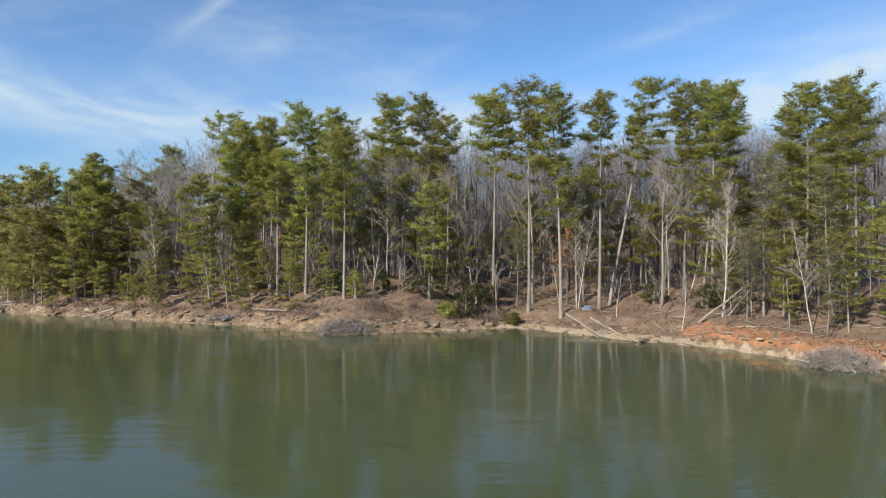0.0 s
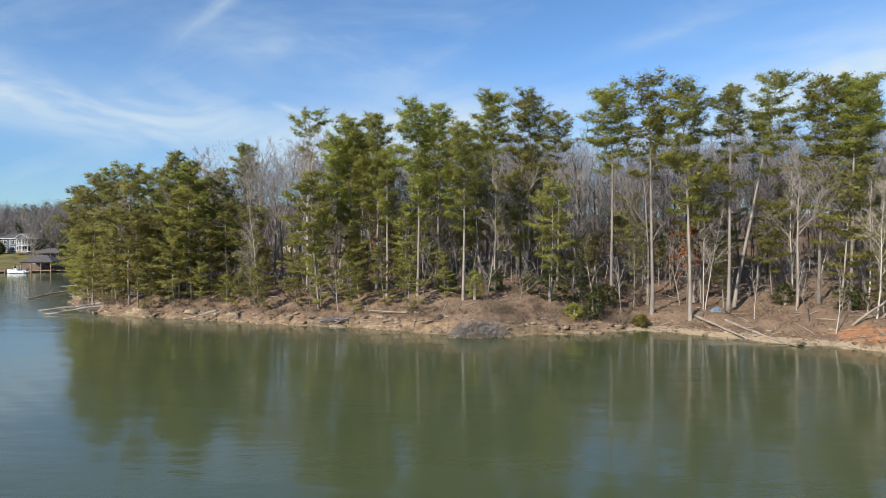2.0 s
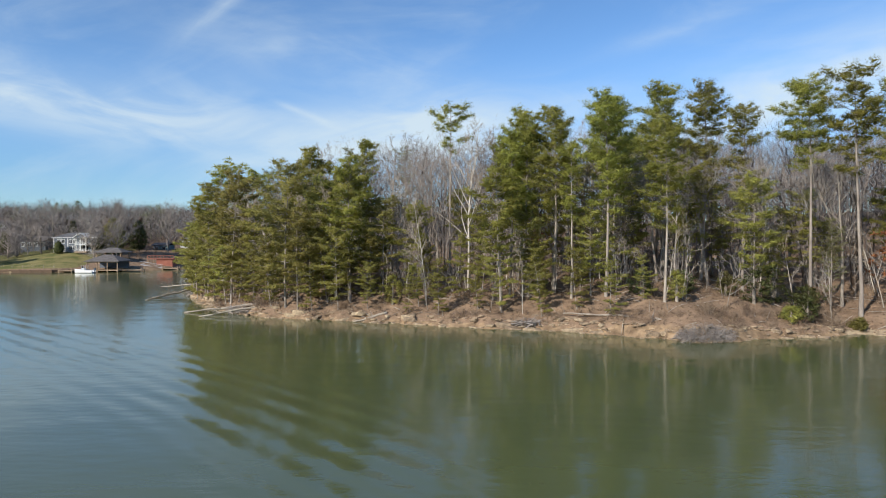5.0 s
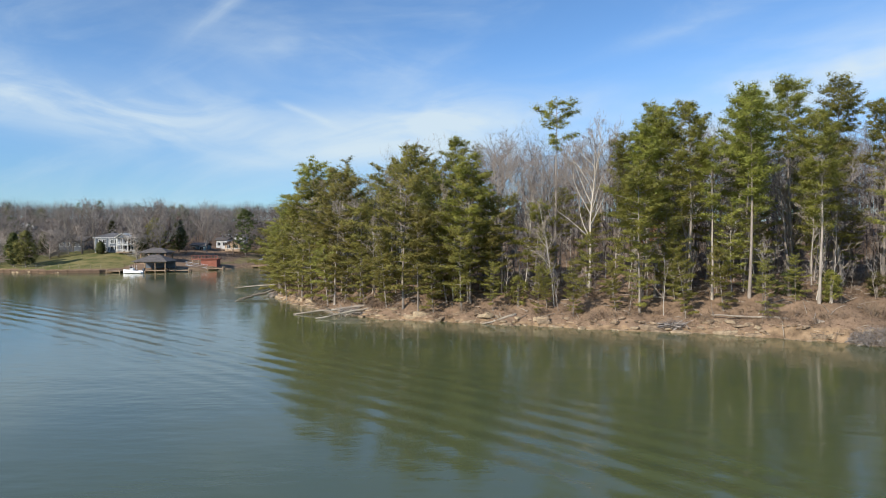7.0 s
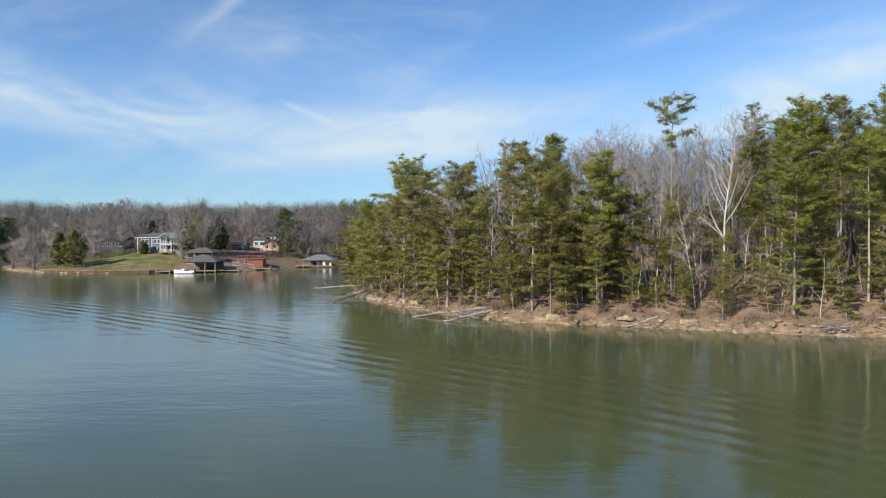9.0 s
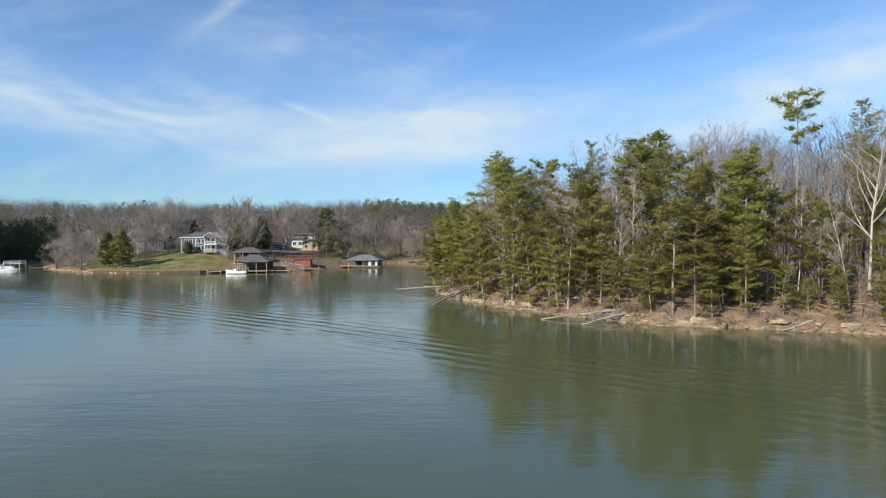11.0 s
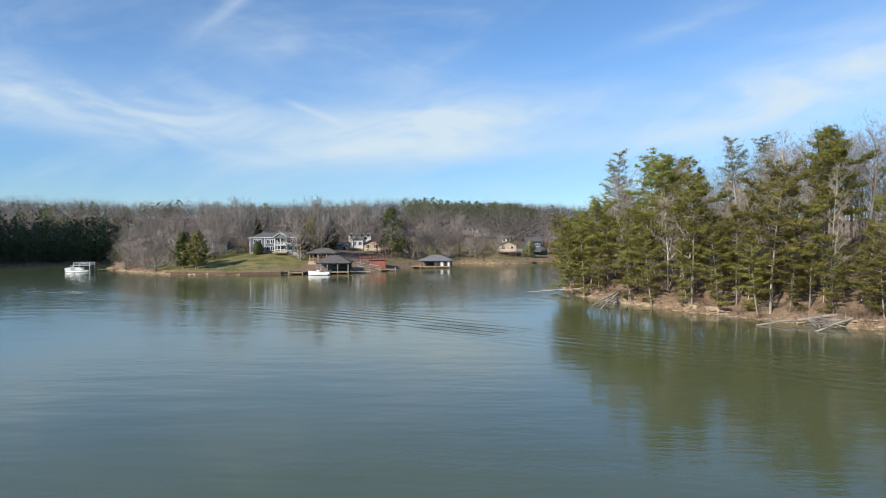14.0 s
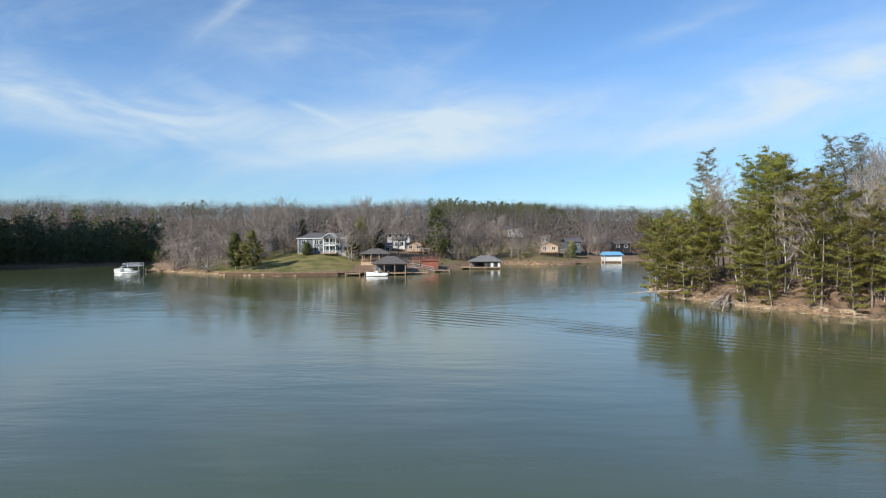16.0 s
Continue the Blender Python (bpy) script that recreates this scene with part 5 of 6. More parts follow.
boathouse(-103.5, 213.0, -4, 9.6, 8, 2.5, 1.6, 3.0, surface("pale_shingles", (0.13, 0.13, 0.135), (0.23, 0.228, 0.23), 1.2, 0.9, 0.4, 10), "white-posted boathouse with a hipped grey roof and doors", walls=4.4, wall_mat=SIDING, deck_left=2.5)
boathouse(-54.0, 257.0, 0, 6.6, 6, 3.0, 1.1, 6.2, BLUE_ROOF, "white boathouse with a bright blue metal roof", walls=6.3, wall_mat=WHITE, posts=2)


def pavilion(x, y, z, turn):
    h = thing("pavilion", x, y, z, turn, "open timber pavilion with a hipped brown roof by the shore", "pavilion")
    part("deck", boxed((-4.0, 4.0, -0.2, 6, -1.8, 0)), TAN, h, "tan deck")
    part("roof", hip_roof(-4.4, 4.4, -0.7, 6.6, 2.5, 1.35, 2.5), BROWN_ROOF, h)
    for xx in (-3.6, -1.2, 1.2, 3.6):
        for yy in (0.0, 5.8):
            part("post", boxed((xx - 0.15, xx + 0.15, yy - 0.15, yy + 0.15, 0, 2.35)), TIMBER, h)
    part("railing", boxed((-3.9, 3.9, -0.15, -0.08, 0.85, 0.97), (-3.9, 3.9, -0.15, -0.08, 0.35, 0.42)), TIMBER, h)


pavilion(-135.3, 197.5, 2.9, 3)


def red_deck():
    h = thing("deck", -121.5, 201.0, 2.1, 4, "red-stained deck with railings and a boarded base below cottages", "deck")
    part("base", boxed((-0.8, 4.0, 0, 4, -1.6, 1.0)), REDWOOD, h)
    part("platform", boxed((-3.5, 4.4, -0.4, 4.4, 1.0, 1.2)), REDWOOD, h)
    for i in range(9):
        part("rail_post", boxed((-3.4 + i * 0.97, -3.26 + i * 0.97, -0.35, -0.22, 1.2, 2.15)), REDWOOD, h)
    part("top_rail", boxed((-3.5, 4.4, -0.36, -0.2, 2.1, 2.2)), REDWOOD, h)
    for xx in (-3.2, -1.4):
        part("post", boxed((xx - 0.1, xx + 0.1, -0.3, -0.1, -1.8, 1.0)), TIMBER, h)


red_deck()


def dock(x, y, turn, w, d, z, label, gang=0.0):
    h = thing("dock", x, y, 0, turn, label, "dock", "wooden docks")
    part("platform", boxed((-w / 2, w / 2, 0, d, z - 0.22, z)), TIMBER, h)
    for xx in (-w / 2 + 0.15, w / 2 - 0.15):
        for yy in (0.15, d - 0.15):
            part("pile", boxed((xx - 0.1, xx + 0.1, yy - 0.1, yy + 0.1, -1.2, z + 0.55)), TIMBER, h)
    if gang:
        bm = boxed((-w / 2 - gang, -w / 2, d * 0.4, d * 0.4 + 1.2, -0.1, 0.05), (-w / 2 - gang, -w / 2, d * 0.4, d * 0.4 + 0.06, 0.9, 1.0), (-w / 2 - gang, -w / 2, d * 0.4, d * 0.4 + 0.05, 0.45, 0.5))
        for v in bm.verts:
            v.co.z += z + 1.1 * (-w / 2 - v.co.x) / gang
        part("gangway", bm, METAL, h, "pale railed gangway")


dock(-116.2, 196.5, 10, 4.5, 3.0, 0.55, "weathered floating dock with a railed gangway", 6.5)
dock(-139.0, 181.5, 0, 4.0, 6.0, 0.6, "weathered plank dock beside a white boat")
dock(-123.0, 186.0, 2, 6.5, 2.4, 0.6, "weathered plank dock beside a boathouse")
dock(-110.5, 216.0, 0, 5.0, 2.0, 0.7, "weathered plank dock reaching a boathouse", 0)
dock(-67.5, 249.0, 20, 8.0, 2.0, 0.6, "weathered plank dock under a tan bank")
dock(-201.5, 207.5, 30, 9.0, 1.8, 0.6, "low plank dock beside a boat lift")


def motor_boat(x, y, turn):
    """A white open boat with a console, windscreen and outboard motor."""
    h = thing("motor_boat", x, y, 0.02, turn, "white open motor boat with an outboard moored at the dock", "boat")
    bm = bmesh.new()
    rows = []
    for i in range(9):
        u = i / 8
        half = 1.05 * (1 - max(0, (u - 0.45) / 0.55) ** 2.2) + 0.02
        top = 0.75 + 0.35 * u * u
        rows.append([bm.verts.new((-2.7 + 5.4 * u, s * half * k, zz)) for s, k, zz in ((-1, 1, top), (-1, 0.86, 0.12), (0.001, 1, -0.22 + 0.25 * u * u), (1, 0.86, 0.12), (1, 1, top), (1, 0.8, top - 0.02), (1, 0.75, 0.3), (-1, 0.75, 0.3), (-1, 0.8, top - 0.02))])
    for a, b in zip(rows, rows[1:]):
        for k in range(9):
            bm.faces.new((a[k], a[(k + 1) % 9], b[(k + 1) % 9], b[k]))
    bm.faces.new(rows[0]), bm.faces.new(rows[-1][::-1])
    bmesh.ops.recalc_face_normals(bm, faces=bm.faces)
    part("hull", bm, surface("gelcoat", (0.76, 0.77, 0.78), (0.85, 0.85, 0.85), 0.5, 0.25, 0), h, "glossy white hull")
    part("console", boxed((-0.3, 0.5, -0.45, 0.45, 0.3, 1.35)), WHITE, h)
    part("windscreen", boxed((0.45, 0.5, -0.42, 0.42, 1.35, 1.75)), GLASS, h)
    part("seat", boxed((-1.2, -0.6, -0.5, 0.5, 0.3, 0.95)), surface("navy_vinyl", (0.06, 0.08, 0.13), (0.10, 0.13, 0.19), 1.0, 0.6, 0), h)
    for sx, sy in ((-0.7, -0.6), (-0.7, 0.6), (0.5, -0.6), (0.5, 0.6)):
        part("canopy_post", boxed((sx - 0.03, sx + 0.03, sy - 0.03, sy + 0.03, 0.6, 2.15)), METAL, h)
    motor = part("outboard", boxed((-3.25, -2.75, -0.22, 0.22, 0.65, 1.35), (-3.05, -2.85, -0.09, 0.09, -0.3, 0.65)), surface("motor_cowl", (0.05, 0.06, 0.08), (0.10, 0.11, 0.13), 1.0, 0.3, 0), h, "dark outboard motor")
    return h


motor_boat(-132.4, 179.6, 178)


def lift_boat(x, y, turn):
    """A pontoon boat under the bare frame of a boat lift."""
    h = thing("pontoon_boat", x, y, 0, turn, "white pontoon boat beside an aluminium framed upper deck", "boat")
    for yy in (-0.85, 0.85):
        s = Shape()
        s.tube([(-3.4, yy, 0.1), (-3.0, yy, 0.15), (2.8, yy, 0.15), (3.3, yy, 0.35)], [0.05, 0.32, 0.32, 0.05], 10)
        part("pontoon", s.mesh("pontoon", METAL, True), None, h)
    part("platform", boxed((-3.2, 3.2, -1.25, 1.25, 0.48, 0.6)), WHITE, h)
    part("side_panel", boxed((-3.0, 1.2, -1.24, -1.18, 0.6, 1.35)), WHITE, h, "white fence panel")
    part("side_panel", boxed((-3.0, 1.2, 1.18, 1.24, 0.6, 1.35)), WHITE, h, "white fence panel")
    part("bow", boxed((-3.3, -3.0, -1.2, 1.2, 0.3, 1.3)), WHITE, h)
    part("seat", boxed((-2.8, -1.4, 0.4, 1.1, 0.6, 1.15)), WHITE, h)
    f = thing("boat_lift", x + 0.8, y + 0.6, 0, turn, "aluminium boat lift frame with a railed top deck", "boat lift")
    part("upper_deck", boxed((-1.8, 3.0, -1.9, 1.9, 2.0, 2.12)), METAL, f)
    for xx in (-1.6, 2.8):
        for yy in (-1.8, 1.8):
            part("post", boxed((xx - 0.055, xx + 0.055, yy - 0.055, yy + 0.055, -1.5, 2.9)), METAL, f)
    for zz in (2.45, 2.83):
        part("rail", boxed((-1.6, 2.8, -1.84, -1.78, zz, zz + 0.07), (-1.6, 2.8, 1.78, 1.84, zz, zz + 0.07), (-1.64, -1.58, -1.8, 1.8, zz, zz + 0.07), (2.78, 2.84, -1.8, 1.8, zz, zz + 0.07)), METAL, f)
    part("ladder", boxed((-2.4, -2.3, -1.9, -1.8, 0.5, 2.1), (-2.0, -1.9, -1.9, -1.8, 0.5, 2.1), *[(-2.3, -2.0, -1.88, -1.82, 0.7 + 0.3 * i, 0.75 + 0.3 * i) for i in range(5)]), METAL, f)


lift_boat(-208.4, 200.5, 8)

# rock edging of the lawn
edging = Shape()
for (ax, ay), (bx, by) in zip(FAR_SHORE[11:16], FAR_SHORE[12:17]):
    span = math.hypot(bx - ax, by - ay)
    for i in range(int(span / 0.75)):
        t = (i + rnd.random()) / int(span / 0.75)
        me = rocks[rnd.randrange(9)]
        V = np.zeros(len(me.vertices) * 3)
        me.vertices.foreach_get("co", V)
        c = (ax + (bx - ax) * t + rnd.gauss(0, 0.2), ay + (by - ay) * t + rnd.uniform(-0.2, 0.5), rnd.uniform(0.0, 0.3))
        edging.take(V.reshape(-1, 3) * rnd.uniform(0.5, 1.0) + c, np.array([p.vertices[:] for p in me.polygons]))
tagged(new("edging_rocks", edging.mesh("edging_rocks", ROCK)), "tan rocks edging the lawn along the water", "rocks", kind="stuff")



def seawall():
    """Short timber wall panels holding the edge of the lawn."""
    h = thing("retaining_wall", 0, 0, 0, 0, "low brown timber retaining wall along the lawn's edge", "retaining wall")
    f = thing("lawn_fence", 0, 0, 0, 0, "thin wire fence on grey posts along the lawn", "fence")
    dark = surface("stained_timber", (0.085, 0.056, 0.038), (0.17, 0.115, 0.078), 0.8, 0.9, 0.3, 10)
    for (ax, ay), (bx, by) in zip(FAR_SHORE[14:17], FAR_SHORE[15:18]):
        span, way = math.hypot(bx - ax, by - ay), math.degrees(math.atan2(by - ay, bx - ax))
        n = int(span / 2.4)
        for i in range(n):
            x, y = ax + (bx - ax) * (i + 0.5) / n, ay + (by - ay) * (i + 0.5) / n
            half = span / n / 2
            ob = part("panel", boxed((-half + 0.02, half - 0.02, -0.1, 0.1, -0.6, 0.72), (-half - 0.06, -half + 0.06, -0.16, -0.1, -0.6, 0.80)), dark, h)
            ob.matrix_world = pose(x, y - 0.35, 0, 0, 0, way)
            if -172 < x < -143:
                z = floor_at(x, y + 3.0)
                post = part("post", boxed((-0.03, 0.03, -0.03, 0.03, -0.2, 1.0)), DRIFT, f)
                post.matrix_world = pose(x, y + 3.0, z, 0, 0, way)
                if i < n - 1:
                    x2, y2 = ax + (bx - ax) * (i + 1.5) / n, ay + (by - ay) * (i + 1.5) / n
                    s = Shape()
                    for up in (0.45, 0.95):
                        s.tube([(x, y + 3.0, z + up), (x2, y2 + 3.0, floor_at(x2, y2 + 3.0) + up)], [0.009, 0.009], 4)
                    part("wire", s.mesh("wire", DRIFT), None, f)


seawall()


def lawn_chair(x, y, turn):
    """A white slatted armchair with a sloping back."""
    h = thing("lawn_chair", x, y, floor_at(x, y), turn, "white slatted armchair on the grass under bare trees", "chair", "lawn chairs")
    part("seat", boxed(*[(-0.3, 0.3, -0.35 + 0.14 * i, -0.23 + 0.14 * i, 0.36 - 0.02 * i, 0.39 - 0.02 * i) for i in range(5)]), WHITE, h)
    bm = boxed(*[(-0.3 + 0.125 * i, -0.2 + 0.125 * i, 0.28, 0.31, 0.25, 1.05) for i in range(5)])
    for v in bm.verts:
        v.co.y += 0.35 * (v.co.z - 0.25)
    part("backrest", bm, WHITE, h)
    for sx in (-0.36, 0.36):
        part("armrest", boxed((sx - 0.07, sx + 0.07, -0.4, 0.4, 0.56, 0.59)), WHITE, h)
        part("leg", boxed((sx - 0.03, sx + 0.03, -0.36, -0.28, 0, 0.56)), WHITE, h)
        part("leg", boxed((sx - 0.03, sx + 0.03, 0.22, 0.30, 0, 0.56)), WHITE, h)


lawn_chair(-188.2, 201.0, 12)
lawn_chair(-186.6, 200.4, -8)
lawn_chair(-184.6, 199.0, 20)

# ---- single trees across the lake ----
def round_evergreen(seed, h, wide, cone, needle="dark", n=210, clump=1.1, width=0.13, fine=24):
    """A dense evergreen: a short trunk and needle clumps from the ground up."""
    rng = np.random.default_rng(seed)
    wood, leaf = Shape(), Shape()
    wood.tube([(0, 0, -0.3), (0, 0, h * 0.9)], [0.2, 0.03], 6)
    u = rng.uniform(0, 1, n)
    prof = np.sin(np.pi * np.clip(u * 0.86 + 0.12, 0, 1)) ** 0.7 * (1 - cone * u)
    ang = rng.uniform(0, 6.28, n)
    rad = wide * prof * np.sqrt(rng.uniform(0.15, 1.0, n)) * (1 + 0.25 * np.sin(3 * ang + h) + 0.2 * np.sin(5 * ang + 9 * u))
    leaf.clumps(np.stack([np.cos(ang) * rad, np.sin(ang) * rad, h * (0.1 + 0.86 * u)], 1), clump * rng.uniform(0.6, 1.15, n), rng, fine, 6, 0.7, 0.42, width)
    return wood.mesh("trunk", BARK["grey"]), leaf.mesh("crown", NEEDLES[needle])


for x, y, hgt, wide, cone, needle in ((-167.6, 188.0, 10.8, 4.0, 0.45, "cedar"), (-172.8, 190.5, 10.0, 2.6, 0.6, "dark"), (-143.5, 209.0, 7.0, 2.6, 0.3, "dark"), (-157.6, 209.0, 3.6, 1.1, 0.6, "dark"),
                                      (-119.3, 234.0, 17.6, 4.8, 0.0, "dark"), (-141.0, 211.0, 12.5, 4.0, 0.2, "scrub"), (-68.5, 262.0, 6.4, 2.3, 0.5, "white"), (-138.0, 222.0, 11.0, 3.2, 0.4, "dark"), (-146.0, 226.0, 9.0, 1.5, 0.75, "dark"),
                                      (-163.0, 226.0, 9.5, 1.4, 0.75, "dark"), (-187.0, 226.0, 8.0, 1.5, 0.7, "dark"), (-116.0, 252.0, 6.0, 2.4, 0.3, "dark")):
    stand("evergreen_tree", variant(round_evergreen, int(hgt * 10), hgt, wide, cone, needle=needle), x, y, 1.0, rnd.uniform(0, 360), (0, 0), "dark green dense evergreen in a lakeside yard", "tree", "yard evergreens")
for x, y, hgt in ((-183.0, 207.0, 11.0), (-171.0, 214.0, 12.0), (-166.0, 221.0, 12.5), (-144.0, 205.0, 11.0),
                  (-137.5, 206.0, 9.5), (-132.0, 231.0, 13.0), (-124.5, 236.0, 11.0), (-113.0, 240.0, 10.5), (-108.0, 246.0, 10.0), (-99.0, 254.0, 7.5), (-90.0, 250.0, 6.5), (-88.0, 258.0, 8.0),
                  (-60.0, 274.0, 10.5), (-197.0, 212.0, 8.5), (-174.0, 222.0, 12.0), (-191.0, 214.0, 12.0), (-199.0, 222.0, 11.0), (-205.0, 226.0, 11.0), (-143.0, 214.0, 13.0), (-139.5, 215.0, 12.0), (-82.0, 252.0, 6.0), (-104.0, 250.0, 12.0), (-96.0, 262.0, 11.0)):
    k = rnd.randrange(4)
    stand("bare_tree", variant(bare_tree, 400 + k, h=12.0, fork=0.12, spread=0.52, limbs=24, subs=6, twigs=4, r=0.011, thick=1.7), x, y, hgt / 9.6, rnd.uniform(0, 360), (rnd.gauss(0, 2), rnd.gauss(0, 2)),
          "spreading leafless grey tree in a lakeside yard", "tree", "yard hardwoods")

for k, x in enumerate((-152.5, -150.2, -148.3, -146.0, -144.2, -142.0)):
    stand("cypress_tree", variant(round_evergreen, 610 + k % 3, 11.5, 1.5, 0.75, needle="russet", n=90, clump=0.9), x, 229.0 + (k % 2) * 2.5, 0.9 + 0.08 * (k % 3), k * 70, (0, 0), "narrow russet-brown conifer behind a grey house", "tree", "russet conifers")

# round-headed hardwoods by the lawn
def round_bare(seed):
    wood, twigs = Shape(), Shape()
    rng = np.random.default_rng(seed)
    wood.tube([(0, 0, -0.3), (0.1, 0, 2.2), (0.2, 0.1, 5.0)], [0.26, 0.2, 0.12], 7)
    for i in range(9):
        a, up = rng.uniform(0, 6.28), rng.uniform(1.6, 4.6)
        p = np.array([0.1, 0.05, up])
        e = p + np.array([math.cos(a) * 3.6, math.sin(a) * 3.6, rng.uniform(1.5, 4.0)])
        wood.tube([p, (p + e) / 2 + (0, 0, -0.3), e], [0.11, 0.075, 0.02], 4)
    V, F, N = haze_tree(seed, 9.5, 3000, 0.058, 0.60, 0.04, 34, 0.06, reach=0.7)
    twigs.take(V, F)
    twigs.normals.append((0, N))
    return wood.mesh("trunk", BARK["grey"], True), twigs.mesh("crown", TWIG["grey"])


for x, y, size in ((-181.0, 191.5, 0.95), (-187.5, 199.0, 1.0), (-176.5, 195.0, 1.05), (-193.5, 207.0, 1.0), (-183.0, 204.0, 1.15), (-199.0, 216.0, 1.1), (-170.5, 208.0, 1.05), (-143.0, 203.5, 0.95), (-112.0, 236.0, 1.0),
                   (-172.0, 206.0, 1.0), (-165.5, 212.5, 1.05), (-196.0, 204.0, 0.9), (-100.0, 248.0, 0.9), (-92.0, 256.0, 0.8), (-56.0, 276.0, 1.0), (-207.0, 230.0, 1.1)):
    stand("bare_tree", variant(round_bare, 450 + int(-x) % 3), x, y, size, rnd.uniform(0, 360), (rnd.gauss(0, 2), rnd.gauss(0, 2)), "round-headed leafless grey tree in a lakeside yard", "tree", "yard hardwoods")

# two small trees that kept their russet leaves
def leafy(seed, h=6.0):
    rng = np.random.default_rng(seed)
    wood, leaf = Shape(), Shape()
    wood.tube([(0, 0, -0.3), (0.1, 0, h * 0.5), (0, 0.1, h)], [0.06, 0.04, 0.01], 5)
    n = 46
    u, ang = rng.uniform(0.35, 1, n), rng.uniform(0, 6.28, n)
    rad = 1.7 * np.sqrt(rng.uniform(0, 1, n)) * (1.2 - 0.7 * u)
    C = np.stack([np.cos(ang) * rad, np.sin(ang) * rad, h * u], 1)
    for c in C:
        wood.tube([(0, 0, c[2] * 0.8), c], [0.02, 0.006], 3)
    leaf.tufts(C, np.full(n, 0.4), 14, 0.12, rng, 0.9, 0.0)
    return wood.mesh("trunk", BARK["grey"]), leaf.mesh("crown", RUSSET)


for x, y, size in ((14.0, 72.0, 1.45), (-20.5, 84.5, 1.4)):
    stand("beech_sapling", variant(leafy, 500), x, y, size, 40, (0, 0), "small tree holding russet dead leaves", "tree", "russet saplings")

# sticks and fallen branches on the forest floor
rng = np.random.default_rng(77)
debris = Shape()
for x, y in scatter(520, 0.5, (-76, 42, 46, 122), POINT_SHORE, 1.0, 18, rnd):
    p = np.array([x, y, floor_at(x, y) + 0.06])
    d = unit(np.array([*rng.normal(0, 1, 2), 0.0]))
    e = p + d * rng.uniform(0.5, 2.6)
    e[2] = floor_at(e[0], e[1]) + rng.uniform(0.05, 0.25)
    debris.tube([p, (p + e) / 2 + (0, 0, 0.05), e], [0.045, 0.035, 0.01], 3)
tagged(new("forest_debris", debris.mesh("forest_debris", DRIFT)), "grey fallen sticks scattered on brown leaf litter", "sticks", kind="stuff")

# evergreen bushes under the near trees
for x, y, hgt, wide, needle in ((0.4, 65.6, 1.6, 1.1, "scrub"), (2.4, 66.4, 2.4, 1.2, "dark"), (-9.4, 68.3, 3.2, 1.1, "scrub"), (-12.2, 70.6, 2.4, 1.5, "dark"), (-1.5, 69.0, 3.4, 1.8, "dark"), (1.2, 70.6, 4.2, 1.8, "dark"), (3.6, 69.2, 2.6, 1.9, "dark"),
                                (-3.6, 70.6, 2.6, 1.1, "cedar"), (5.4, 71.6, 2.4, 1.1, "cedar"), (7.3, 66.4, 1.2, 0.9, "scrub"), (-38.2, 77.2, 3.4, 1.6, "scrub"),
                                (22.4, 67.5, 2.2, 1.5, "dark"), (26.4, 63.5, 2.6, 1.6, "dark"), (-7.0, 72.5, 2.6, 1.5, "dark")):
    stand("evergreen_bush", variant(round_evergreen, int(hgt * 100), hgt, wide, 0.3, needle=needle, n=46, clump=0.52, width=0.05, fine=46), x, y, 1.0, rnd.uniform(0, 360), (0, 0),
          "dense evergreen bush under taller trees on the bank", "bush", "evergreen bushes")
for x, y, size in ((29.2, 53.6, 0.42), (32.5, 51.0, 0.5), (-35.2, 76.2, 0.3), (35.5, 49.0, 0.6), (27.0, 59.5, 0.4), (30.5, 57.0, 0.7)):
    stand("pine_tree", variant(pine_tree, 41, **{**SCRUB, **LOWS[1]}), x, y, size, rnd.uniform(0, 360), (rnd.gauss(0, 4), -6), "young olive pine leaning from the bank", "tree", "young pines")

# leaf litter, low brush and rubble of the near bank
count = 26000
px, py = rng.uniform(-80, 42, count), rng.uniform(42, 130, count)
px, py = np.concatenate([px, rng.uniform(-80, 42, count)]), np.concatenate([py, rng.uniform(42, 85, count)])
deep = inland(px, py, POINT_SHORE)
keep = (deep > 0.9) & (deep < 20)
px, py = px[keep], py[keep]
P = np.stack([px, py, height(px, py)[0] + 0.03], 1)
way = rng.normal(size=P.shape) * (1, 1, 0.35)
way /= np.linalg.norm(way, axis=1)[:, None]
litter = Shape()
litter.blades(P, P + way * rng.uniform(0.10, 0.42, len(P))[:, None] + (0, 0, 0.03), rng.uniform(0.05, 0.16, len(P)), rng)
tagged(new("leaf_litter", litter.mesh("leaf_litter", surface("fallen_leaves", (0.09, 0.06, 0.04), (0.28, 0.195, 0.13), 0.6, 0.95, 0, 6, 0, 0.9))),
       "curled brown fallen leaves and twigs on the slope", "leaf litter", kind="stuff")
bush_kinds = [haze_tree(260 + k, 1.5, 130, 0.024, 0.55, 0.0, 6, 0.02) for k in range(6)]
low = [(x, y, floor_at(x, y) - 0.1, rnd.uniform(0.35, 1.15), rnd.uniform(0, 6.28), rnd.randrange(6)) for x, y in scatter(200, 0.9, (-78, 34, 42, 128), POINT_SHORE, 0.1, 3.2, rnd, lambda x, y: not (6 < x < 33) or rnd.random() < 0.15)
       + scatter(120, 1.6, (-76, 40, 46, 126), POINT_SHORE, 2.5, 14, rnd)]
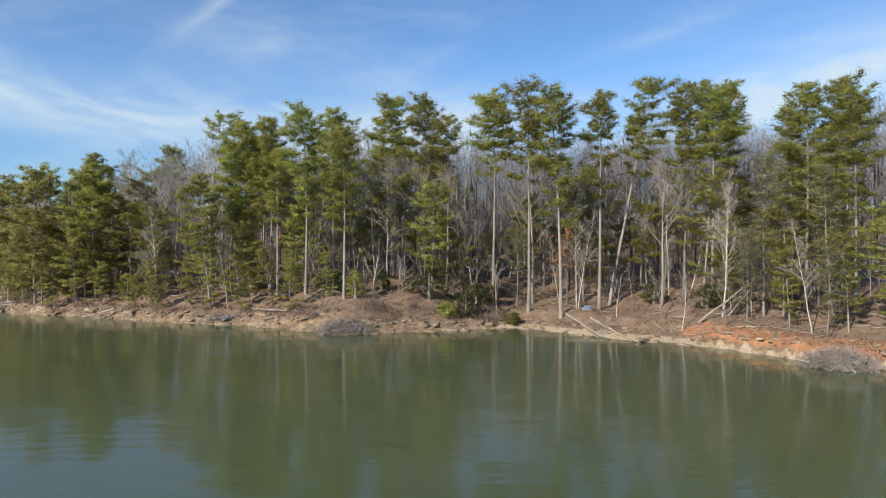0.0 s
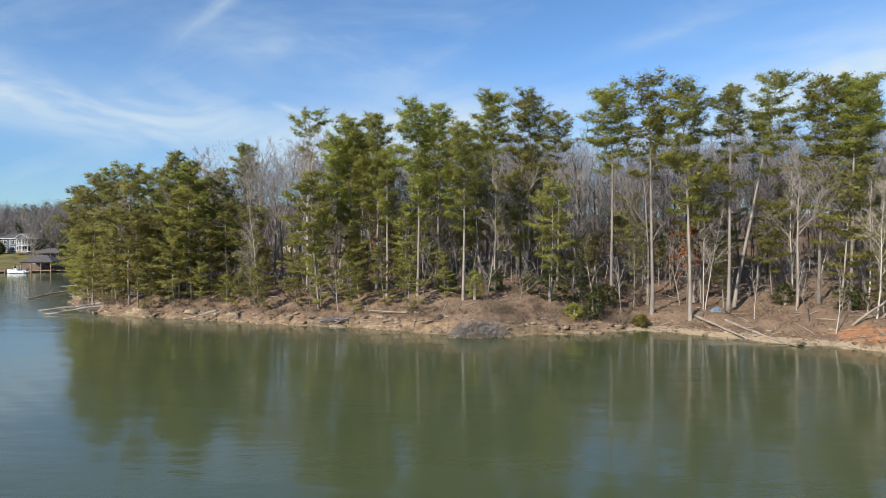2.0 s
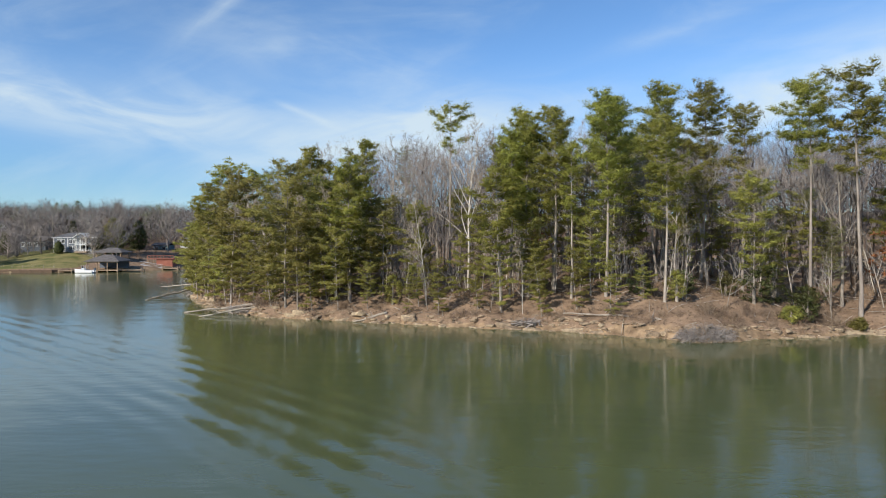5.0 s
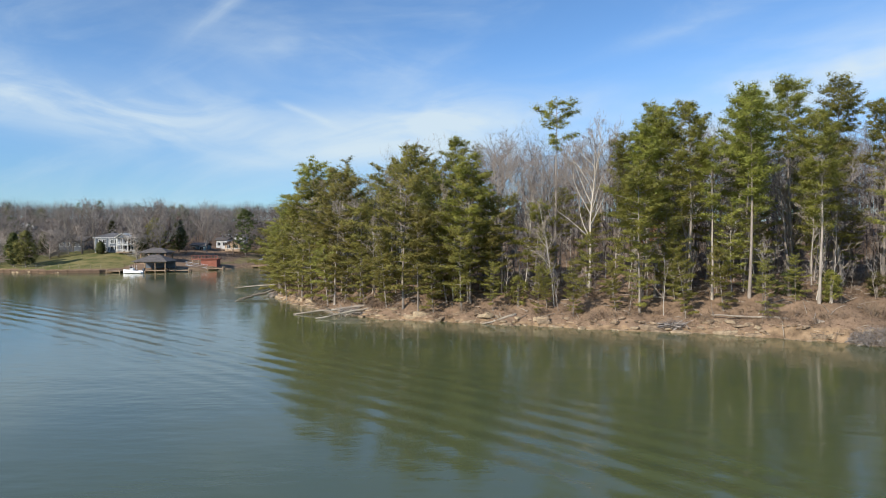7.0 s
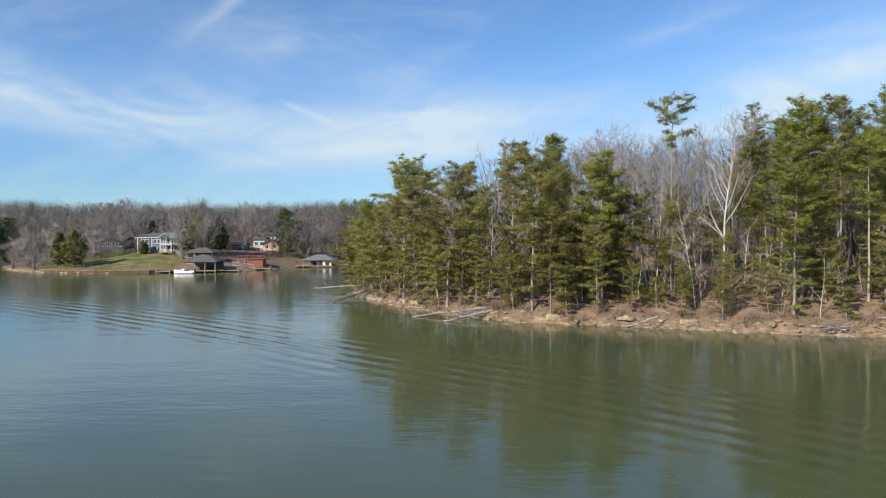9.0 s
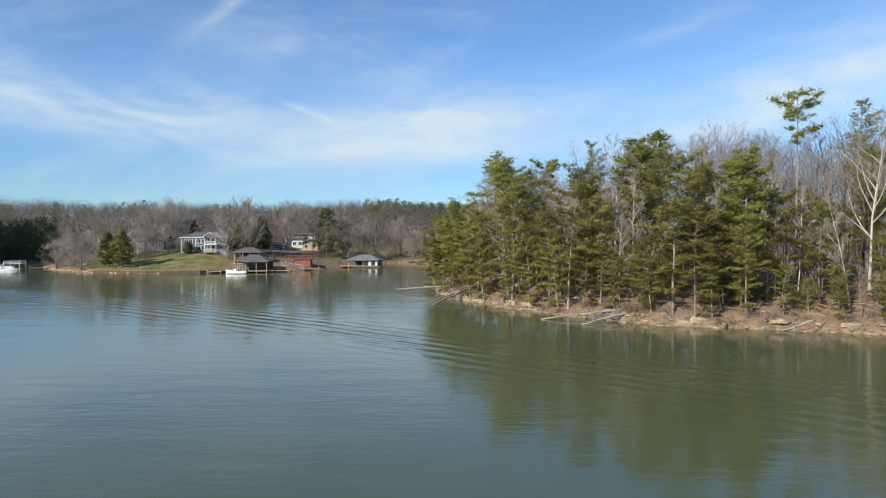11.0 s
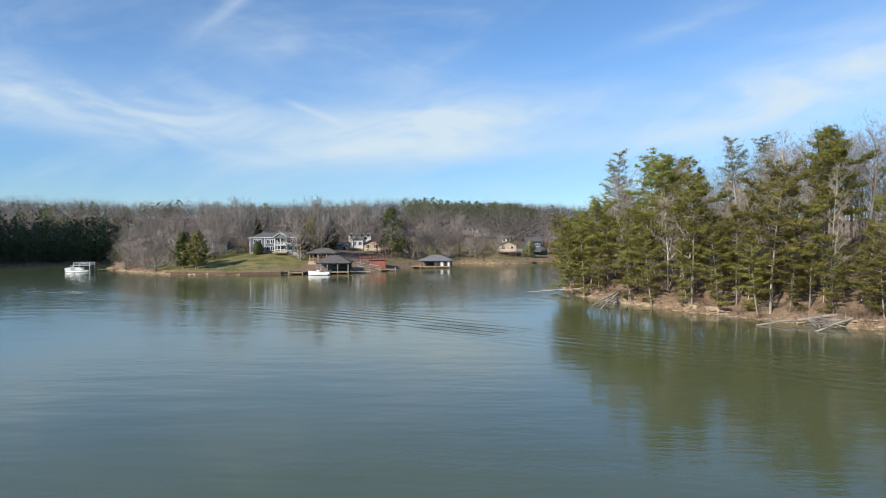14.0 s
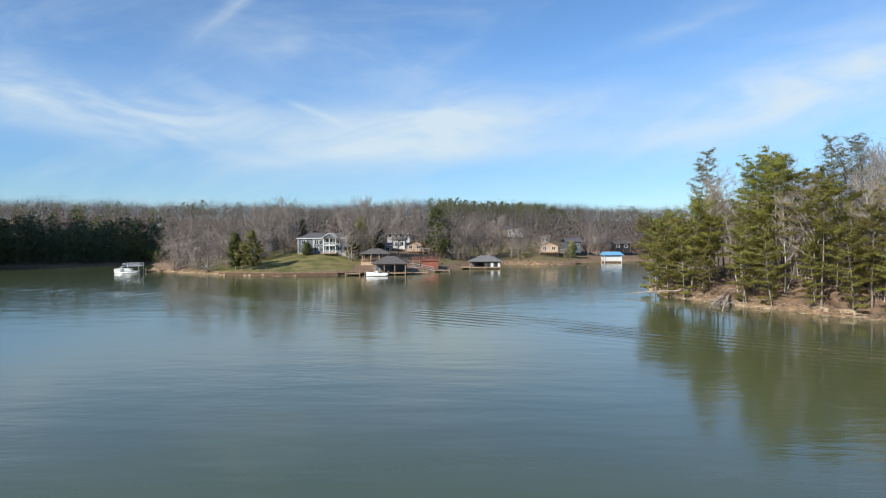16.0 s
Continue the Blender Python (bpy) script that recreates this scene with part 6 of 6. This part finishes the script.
tagged(new("bank_brush", place_all(bush_kinds, low).mesh("bank_brush", BRUSH)), "low tangled brown brush along the waterline", "brush", kind="stuff")
rubble = Shape()
for (ax, ay), (bx, by) in zip(POINT_SHORE[3:27], POINT_SHORE[4:28]):
    span = math.hypot(bx - ax, by - ay)
    for i in range(int(span * (9 if ax > 16 else 12))):
        t, off = rnd.random(), rnd.uniform(-0.6, 1.2) if ax < 4 else rnd.uniform(-0.4, 3.8)
        x, y = ax + (bx - ax) * t + (ay - by) / span * -off, ay + (by - ay) * t + (bx - ax) / span * -off
        me = rocks[rnd.randrange(9)]
        V = np.zeros(len(me.vertices) * 3)
        me.vertices.foreach_get("co", V)
        rubble.take(V.reshape(-1, 3) * rnd.uniform(0.12, 0.42) + (x, y, max(floor_at(x, y), -0.1) + 0.02), np.array([p.vertices[:] for p in me.polygons]))
tagged(new("shore_rubble", rubble.mesh("shore_rubble", surface("broken_stone", (0.14, 0.10, 0.064), (0.43, 0.33, 0.22), 0.8, 0.92, 0.4, 8, 0, 0.8))), "broken tan stones along the waterline", "stones", kind="stuff")

# brush and young growth round the far yards
sites = ((-127.4, 244), (-133.6, 250), (-77.2, 262), (-76.8, 276), (-66, 272), (-135.5, 268), (-44, 284), (-178.5, 228), (-155, 212), (-84.5, 318), (-92, 322))


def open_view(x, y):
    """Keeps the fronts of the houses and the lawn clear."""
    if -192 < x < -141 and y < 216:
        return False
    return not any(abs(x - a) < 6 and b - 16 < y < b + 9 for a, b in sites)


yard_kinds = [haze_tree(270 + k, 5.0, 90, 0.10, 0.42, 0.0, 6, 0.06) for k in range(5)]
yard = [(x, y, floor_at(x, y) - 0.1, rnd.uniform(0.3, 1.0), rnd.uniform(0, 6.28), rnd.randrange(5)) for x, y in scatter(520, 1.6, (-236, -20, 186, 330), FAR_SHORE, 2.5, 60, rnd, open_view)]
tagged(new("yard_brush", place_all(yard_kinds, yard).mesh("yard_brush", BRUSH)), "brown brush and young growth round the houses", "brush", kind="stuff")
